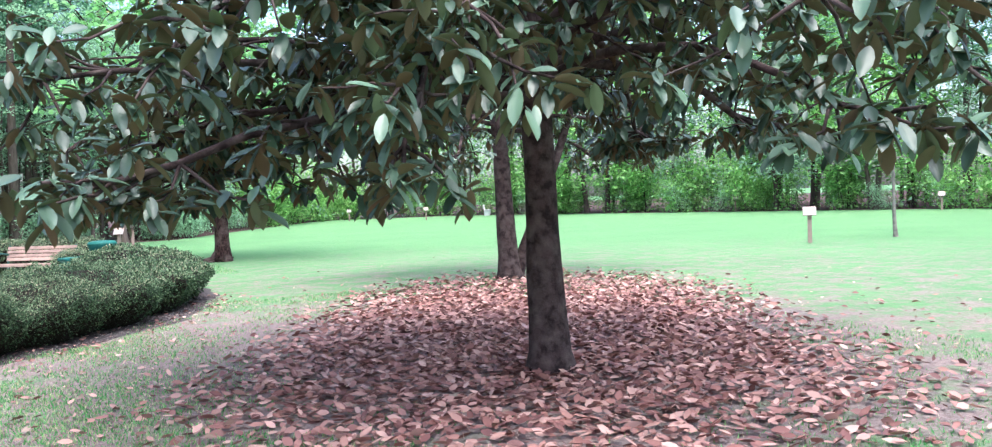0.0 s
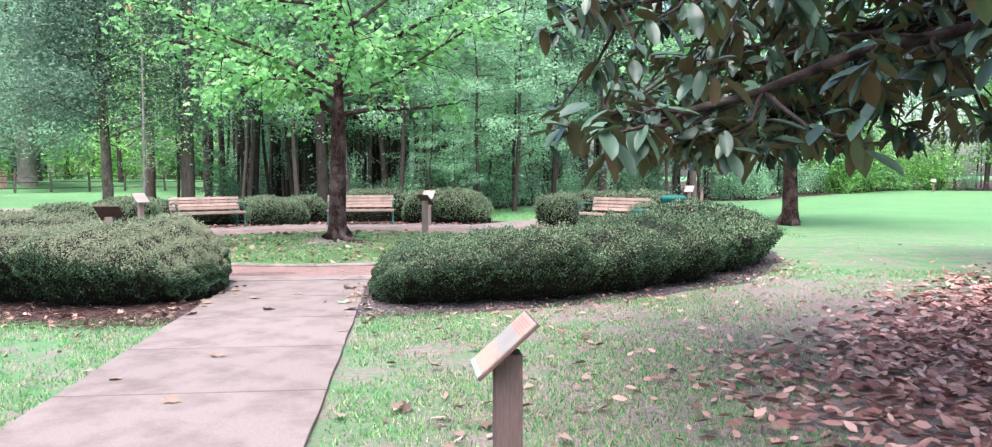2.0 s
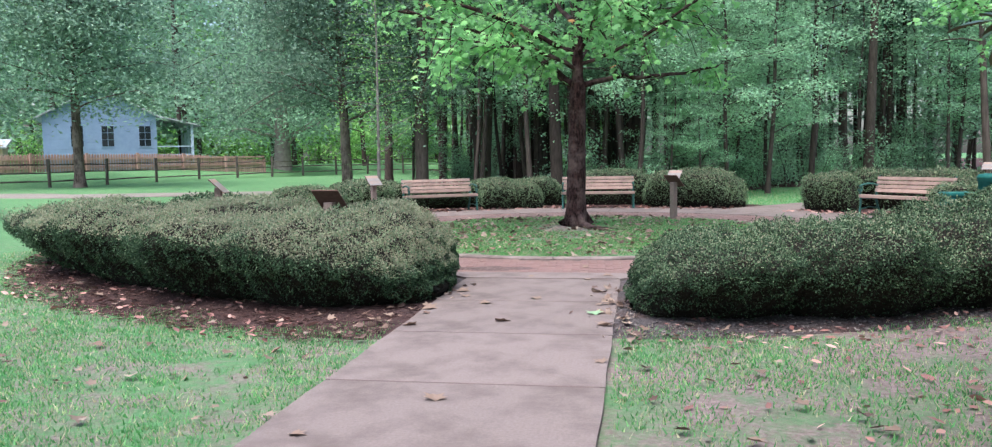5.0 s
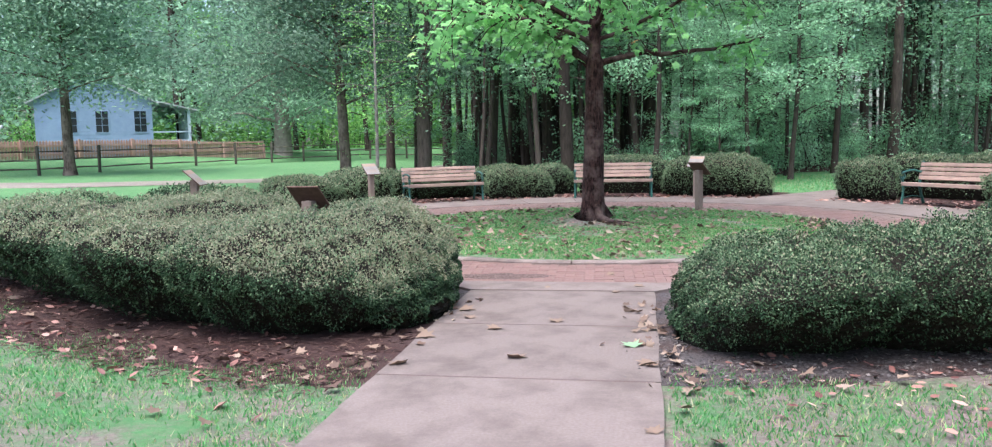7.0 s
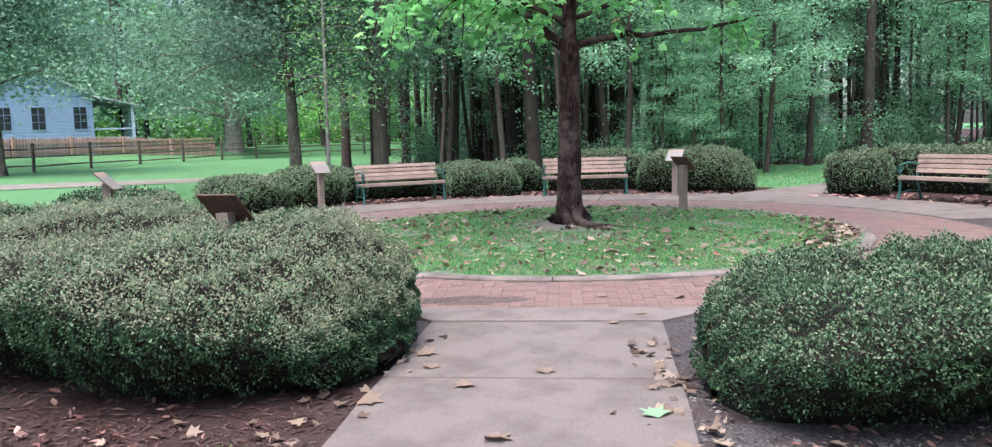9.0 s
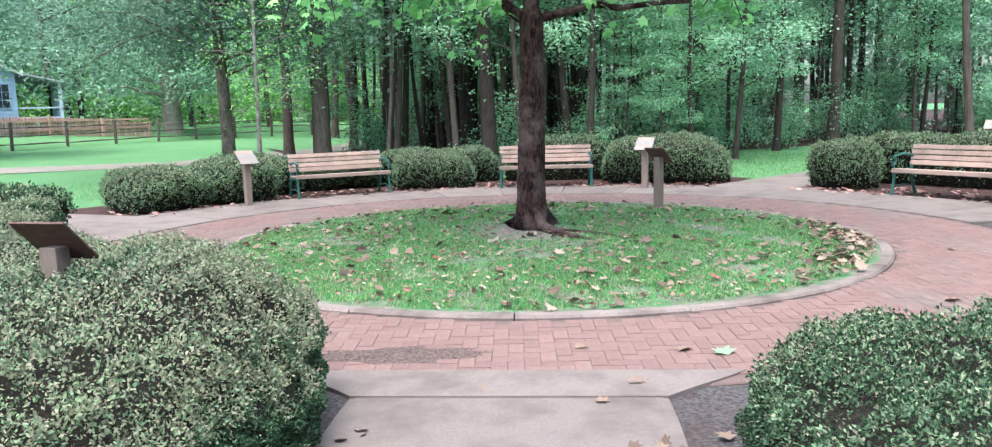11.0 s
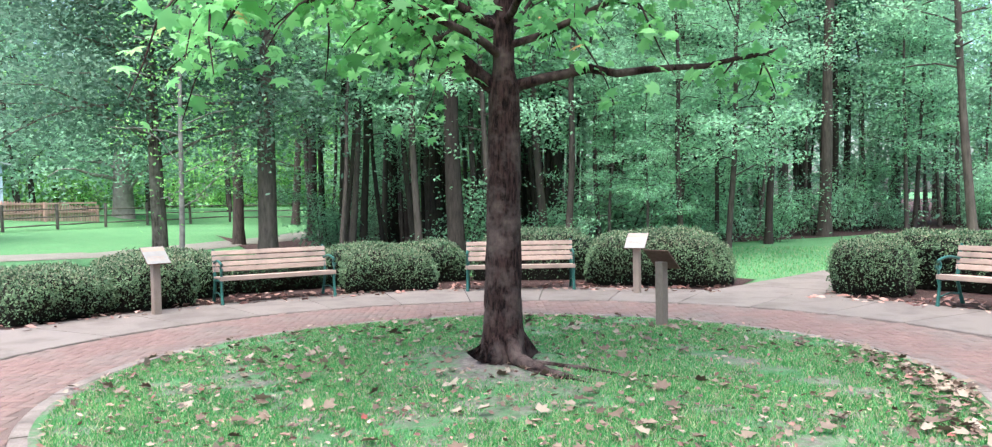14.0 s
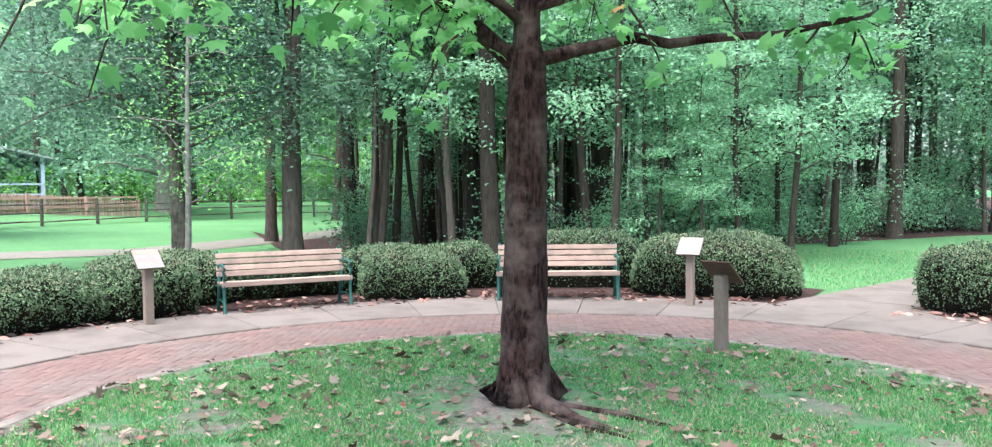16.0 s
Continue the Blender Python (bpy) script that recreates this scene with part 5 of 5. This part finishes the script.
for k, p in enumerate(spots):
    o = post if k == 0 else child("post", post.data, rail_fence)
    o.matrix_basis = pose(p.x, p.y, rise(p.x) - 0.02, RNG.uniform(-2, 2), RNG.uniform(-2, 2), RNG.uniform(0, 20))
    if k + 1 < len(spots):
        q = spots[k + 1]
        for j, z in enumerate((0.58, 0.95, 1.3)):
            o = rail if k == j == 0 else child("rail", rail.data, rail_fence)
            o.matrix_basis = pose(p.x, p.y, z + RNG.uniform(-0.03, 0.03), 0, RNG.uniform(-0.8, 0.8), math.degrees(math.atan2(q.y - p.y, q.x - p.x))) @ Matrix.Diagonal(((q - p).length, 1, 1, 1))

white_bench = thing("white_bench", pose(33.5, 65.5, 0, 0, 0, 60), "low white bench at the far edge of the lawn", "bench")
part("seat", made_box(2.2, 0.5, 0.08, m=pose(0, 0, 0.42), bevel=0.02), WHITE_PAINT, white_bench)
part("backrest", made_box(2.2, 0.06, 0.45, m=pose(0, 0.24, 0.5, -10), bevel=0.02), WHITE_PAINT, white_bench)
for sx in (-1, 1):
    part("leg", made_box(0.08, 0.45, 0.42, m=pose(sx * 0.9, 0, 0)), WHITE_PAINT, white_bench)


# ================================================================ GRASS AND FALLEN LEAVES
def on_path(x, y):
    s = (x - PATH_MID.x) * PATH_SIDE.x + (y - PATH_MID.y) * PATH_SIDE.y
    return np.abs(s)


def blades(name, x, y, z, height, label):
    n = len(x)
    ang, ln = RNG.uniform(0, 6.283, n), RNG.uniform(0.6, 1.35, n) * height
    lean = RNG.normal(size=(n, 2)) * 0.45
    w = RNG.uniform(0.0035, 0.0065, n)
    base = np.stack([x, y, z], -1)
    side = np.stack([np.cos(ang) * w, np.sin(ang) * w, 0 * w], -1)
    tip = base + np.stack([lean[:, 0] * ln, lean[:, 1] * ln, ln], -1)
    V = np.stack([base - side, base + side, tip], 1).reshape(-1, 3)
    ob = new(name, np_mesh(name, V, np.arange(3 * n).reshape(-1, 3), [BLADE]))
    return tagged(ob, label, "grass", kind="stuff")


def tufted(x, y, scale, cut):
    """True where grass grows: it comes in uneven patches."""
    v = np.sin(x * 1.9 * scale + 1.3 * np.sin(y * 1.1 * scale)) + np.sin(y * 2.3 * scale + 1.7 * np.sin(x * 1.4 * scale)) + 0.8 * np.sin((x + y) * 5.1 * scale) + 0.7 * np.sin((x - 1.3 * y) * 6.7 * scale)
    return v / 3.5 + RNG.uniform(-0.45, 0.45, len(x)) > cut


n = 620000
x, y = RNG.uniform(-13, 8, n), RNG.uniform(0.8, 15, n)
dist = np.hypot(x + 1.5, y - 4)
ringr = np.hypot(x - BX, y - BY)
mag = np.hypot((x - 4.6) * 0.9, (y - 8.6) * 0.65)
keep = (on_path(x, y) > PATH_W / 2 + 0.02 + RNG.uniform(0, 0.06, n)) & (ringr > 8.2 + 0.25 * np.sin(np.arctan2(y - BY, x - BX) * 23)) & (RNG.random(n) < np.clip(1.25 - dist / 14, 0.25, 1))
keep &= (mag > 2.6 + RNG.uniform(-0.6, 1.6, n)) & tufted(x, y, 1.0, np.where(x > 1.6, -0.1, -0.3))
blades("lawn_grass", x[keep], y[keep], 0 * x[keep], 0.029, "short uneven lawn grass beside the path")

n = 250000
r, a = (R_CURB - 0.2) * np.sqrt(RNG.random(n)), RNG.uniform(0, 6.283, n)
x, y = BX + r * np.cos(a), BY + r * np.sin(a)
keep = (np.hypot(x + 5.6, y - 17.7) > 0.55 + RNG.uniform(-0.15, 1.0, n)) & tufted(x, y, 1.3, -0.24)
x, y, r = x[keep], y[keep], r[keep]
blades("bed_grass", x, y, 0.055 + 0.045 * np.clip(1 - r / 3.3, 0, 1), 0.03, "bright thin grass in the round bed")

n = 90000
x, y = RNG.uniform(-22, 4, n), RNG.uniform(21, 36, n)
keep = (np.hypot(x - CX, y - CY) > 9.7) & (np.abs((x + 3.55) * 0.888 - (y - 23.55) * 0.46) > 1.05)
blades("back_grass", x[keep], y[keep], 0 * x[keep], 0.05, "bright grass beyond the hedges")


def scatter(name, shape, x, y, z, size, mat, label, lift=0.35):
    n = len(x)
    ang = RNG.uniform(0, 6.283, n)
    al = np.stack([np.cos(ang), np.sin(ang), RNG.normal(size=n) * lift * 0.5], -1)
    nr = np.array((0, 0, 1.0)) + RNG.normal(size=(n, 3)) * lift
    V, F = stamp(*shape, np.stack([x, y, z], -1), al, nr, size)
    ob = new(name, np_mesh(name, V, F, [mat]))
    return tagged(ob, label, "fallen leaves", kind="stuff")


# thick litter under the magnolias, thinning outwards
n = 21000
t, a, r = RNG.random(n), RNG.uniform(0, 6.283, n), 2.85 * np.sqrt(RNG.random(n)) * RNG.uniform(0.75, 1.25, n)
x, y = 3.45 + 4.0 * t ** 1.3 + r * np.cos(a), 6.3 + 7.0 * t ** 1.3 + r * np.sin(a)
keep = on_path(x, y) > 1.5
scatter("magnolia_litter", CURLED, x[keep], y[keep], RNG.uniform(0.006, 0.05, keep.sum()), RNG.uniform(0.075, 0.135, keep.sum()), LITTER, "thick carpet of dry brown magnolia leaves", 0.42)
n = 2800
x, y = RNG.normal(3.8, 3.4, n), RNG.normal(7.6, 4.2, n)
keep = (on_path(x, y) > 1.2) & (np.hypot(x - CX, y - CY) > 7.9)
scatter("scattered_litter", CURLED, x[keep], y[keep], RNG.uniform(0.006, 0.03, keep.sum()), RNG.uniform(0.05, 0.1, keep.sum()), LITTER, "dry magnolia leaves scattered on thin grass", 0.3)
n = 1900
r, a = (R_CURB - 0.15) * np.sqrt(RNG.random(n)), RNG.uniform(0, 6.283, n)
a = np.where(RNG.random(n) < 0.14, RNG.normal(-0.05, 0.3, n), a)
r = np.where(np.abs(a) < 0.6, R_CURB - 0.2 - np.abs(RNG.normal(0, 0.25, n)), r)
x, y = BX + r * np.cos(a), BY + r * np.sin(a)
scatter("sycamore_litter", CRISP, x, y, 0.08 + 0.045 * np.clip(1 - r / 3.3, 0, 1) + RNG.uniform(0, 0.02, n), np.where(RNG.random(n) < 0.15, 0.115, 0.058) * RNG.uniform(0.7, 1.2, n), SYC_FALLEN, "dry sycamore leaves strewn in the round bed", 0.35)
n = 2600
r, a = (R_CURB - 0.15) * np.sqrt(RNG.random(n)), RNG.uniform(0, 6.283, n)
scatter("bed_debris", CURLED, BX + r * np.cos(a), BY + r * np.sin(a), 0.065 + 0.045 * np.clip(1 - r / 3.3, 0, 1) + RNG.uniform(0, 0.02, n), RNG.uniform(0.025, 0.06, n), LITTER, "small dark leaf scraps in the bed grass", 0.45)
n = 900
a, r = np.where(RNG.random(n) < 0.28, RNG.uniform(38, 69, n), RNG.uniform(80, 168, n)), RNG.uniform(6.95, 8.3, n)
scatter("bench_litter", CURLED, CX + r * np.cos(np.radians(a)), CY + r * np.sin(np.radians(a)), RNG.uniform(0.02, 0.05, n), RNG.uniform(0.07, 0.15, n), LITTER, "dry leaves drifted under the benches", 0.4)
n = 1000
a, r = np.where(RNG.random(n) < 0.6, RNG.uniform(215, 274.5, n), RNG.uniform(293, 352, n)), RNG.uniform(7.3, 8.6, n)
scatter("hedge_litter", CURLED, CX + r * np.cos(np.radians(a)), CY + r * np.sin(np.radians(a)), RNG.uniform(0.015, 0.035, n), RNG.uniform(0.035, 0.09, n), LITTER, "bits of dry leaves along the hedge foot", 0.4)
n = 9000
a, r = RNG.uniform(207, 277.5, n), RNG.uniform(6.9, 8.5, n)
chips = scatter("mulch_chips", NEEDLES, CX + r * np.cos(np.radians(a)), CY + r * np.sin(np.radians(a)), RNG.uniform(0.022, 0.034, n), RNG.uniform(0.03, 0.11, n), CHIP, "pine straw and bark chips under the hedge", 0.25)
n = 7000
a, r = RNG.uniform(289, 350, n), RNG.uniform(6.7, 8.05, n)
crumbs = scatter("soil_crumbs", OVAL, CX + r * np.cos(np.radians(a)), CY + r * np.sin(np.radians(a)), RNG.uniform(0.022, 0.03, n), RNG.uniform(0.012, 0.04, n), CRUMB, "grey soil crumbs and leaf bits under the hedge", 0.5)
n = 110
a, r = np.where(RNG.random(n) < 0.5, RNG.normal(276.3, 1.0, n), RNG.normal(291.5, 1.0, n)), RNG.uniform(5.7, 8.3, n)
scatter("path_edge_litter", CRISP, CX + r * np.cos(np.radians(a)), CY + r * np.sin(np.radians(a)), RNG.uniform(0.03, 0.045, n), RNG.uniform(0.04, 0.1, n), SYC_FALLEN, "dry leaves gathered along the path edges", 0.4)
n = 380
x, y = RNG.uniform(-9, 3, n), RNG.uniform(3, 10.5, n)
keep = on_path(x, y) > 0.9
scatter("lawn_litter", CRISP, x[keep], y[keep], RNG.uniform(0.02, 0.035, keep.sum()), RNG.uniform(0.05, 0.11, keep.sum()), SYC_FALLEN, "single dry leaves lying on the lawn", 0.3)

# single large leaves on the paving
LEAVES = [(-3.55, 9.95, 0.15), (-3.61, 11.0, 0.13), (-3.95, 10.7, 0.13), (-4.4, 10.25, 0.16), (-2.85, 10.45, 0.15), (-2.63, 10.15, 0.16), (-3.25, 11.6, 0.12), (-2.9, 12.0, 0.1),
          (-4.2, 12.4, 0.09), (-3.5, 12.7, 0.12), (-3.0, 13.35, 0.15), (-3.25, 13.45, 0.12), (-3.6, 12.35, 0.09), (-2.9, 7.75, 0.14), (-2.55, 6.6, 0.13), (-3.3, 7.0, 0.1), (-2.3, 8.9, 0.1),
          (-4.1, 9.6, 0.14), (-4.55, 11.2, 0.15), (-4.3, 10.9, 0.12), (-2.55, 10.9, 0.15), (-1.55, 15.2, 0.13), (-2.1, 13.9, 0.16), (-2.4, 13.6, 0.11), (-3.95, 13.3, 0.1), (-1.1, 17.6, 0.1), (-8.9, 14.9, 0.09)]
for k, (x, y, s) in enumerate(LEAVES):
    V, F = stamp(*CRISP, np.zeros((1, 3)), np.array([[math.cos(k * 2.1), math.sin(k * 2.1), 0.05]]), np.array([[0.2 * math.sin(k), 0.2 * math.cos(k * 3), 1.0]]), s)
    V[:, 2] -= V[:, 2].min()
    green = k in (4, 10, 20)
    leaf = new("fallen_leaf", np_mesh("fallen_leaf", V, F, [GREEN_FALLEN if green else SYC_FALLEN]))
    leaf.matrix_basis = pose(x, y, 0.036)
    tagged(leaf, "large green sycamore leaf fallen on the paving" if green else "large dry tan sycamore leaf on the paving", "leaf", "leaves on the paving")

# washed soil lying on the pavers
bm = bmesh.new()
hub, rings = bm.verts.new((0, 0, 0.012)), []
for k in range(28):
    a = radians(k * 360 / 28)
    w = 1 + 0.45 * noise.noise((3 * math.cos(a), 3 * math.sin(a), 5))
    rings.append([bm.verts.new((0.5 * f * w * math.cos(a), 0.16 * f * w * math.sin(a), z)) for f, z in ((0.55, 0.009), (0.9, 0.004), (1.1, -0.004))])
for k in range(28):
    p, q = rings[k], rings[(k + 1) % 28]
    bm.faces.new((hub, p[0], q[0]))
    for j in range(2):
        bm.faces.new((p[j], p[j + 1], q[j + 1], q[j]))
soil = part("washed_soil", bm, WASHED, None, smooth=True)
soil.matrix_basis = pose(-5.0, 12.85, 0.036, 0, 0, 18)
tagged(soil, "thin patch of dark soil washed over the pavers", "soil", kind="structure")

# ================================================================ BRICK RING
paving = thing("brick_ring", Matrix(), "red clay pavers laid in herringbone round the bed", "paving", kind="structure")


def brick_bm():
    bm = bmesh.new()
    a, b, h, c = 0.0978, 0.0478, 0.032, 0.002
    top = [bm.verts.new((sx * (a - c), sy * (b - c), h)) for sx, sy in ((-1, -1), (1, -1), (1, 1), (-1, 1))]
    rim = [bm.verts.new((sx * a, sy * b, h - c)) for sx, sy in ((-1, -1), (1, -1), (1, 1), (-1, 1))]
    low = [bm.verts.new((sx * a, sy * b, -0.01)) for sx, sy in ((-1, -1), (1, -1), (1, 1), (-1, 1))]
    bm.faces.new(top)
    for k in range(4):
        bm.faces.new((top[k], rim[k], rim[(k + 1) % 4], top[(k + 1) % 4]))
        bm.faces.new((rim[k], low[k], low[(k + 1) % 4], rim[(k + 1) % 4]))
    bmesh.ops.recalc_face_normals(bm, faces=bm.faces)
    return bm


U, ROT = 0.1, radians(18)
places = []
for i in range(-62, 63):
    for j in range(-62, 63):
        for (ox, oy, turn) in ((1.0, 0.5, 0), (2.5, 0.0, 90)) if (i - j) % 4 == 0 else ():
            lx, ly = (i + ox) * U, (j + oy) * U
            x, y = BX + lx * math.cos(ROT) - ly * math.sin(ROT), BY + lx * math.sin(ROT) + ly * math.cos(ROT)
            r = math.hypot(x - BX, y - BY)
            if R_CURB + 0.05 < r < R_BRICK - 0.04:
                s = (x - PATH_MID.x) * PATH_DIR.x + (y - PATH_MID.y) * PATH_DIR.y
                if s < SLAB * 3.24 and on_path(x, y) < 1.35:
                    continue
                places.append((x, y, 18 + turn))
places.sort(key=lambda p: math.hypot(p[0] + 3.0, p[1] - 12.6))
first = None
for k, (x, y, turn) in enumerate(places):
    m = pose(x, y, 0.002 * math.sin(k * 7.7), 0.6 * math.sin(k * 3.3), 0.6 * math.cos(k * 5.1), turn)
    if k < 300:
        if first is None:
            first = part("brick", brick_bm(), BRICK, paving)
            o = first
        else:
            o = child("brick", first.data, paving)
        o.matrix_basis = m
bm0 = brick_bm()
bm0.verts.ensure_lookup_table()
tv = np.array([v.co for v in bm0.verts])
bm0.verts.index_update()
tf = np.array([[v.index for v in f.verts] for f in bm0.faces])
bm0.free()
Vs = []
for k, (x, y, turn) in enumerate(places[300:]):
    c, s = math.cos(radians(turn)), math.sin(radians(turn))
    Vs.append(tv @ np.array([[c, s, 0], [-s, c, 0], [0, 0, 1]]) + (x, y, 0.002 * math.sin(k * 7.7)))
F = (tf[None] + (np.arange(len(Vs)) * len(tv))[:, None, None]).reshape(-1, 4)
o = child("bricks", np_mesh("bricks", np.concatenate(Vs), F, [BRICK_FAR]), paving)
tagged(o, "more red clay pavers", kind="stuff")
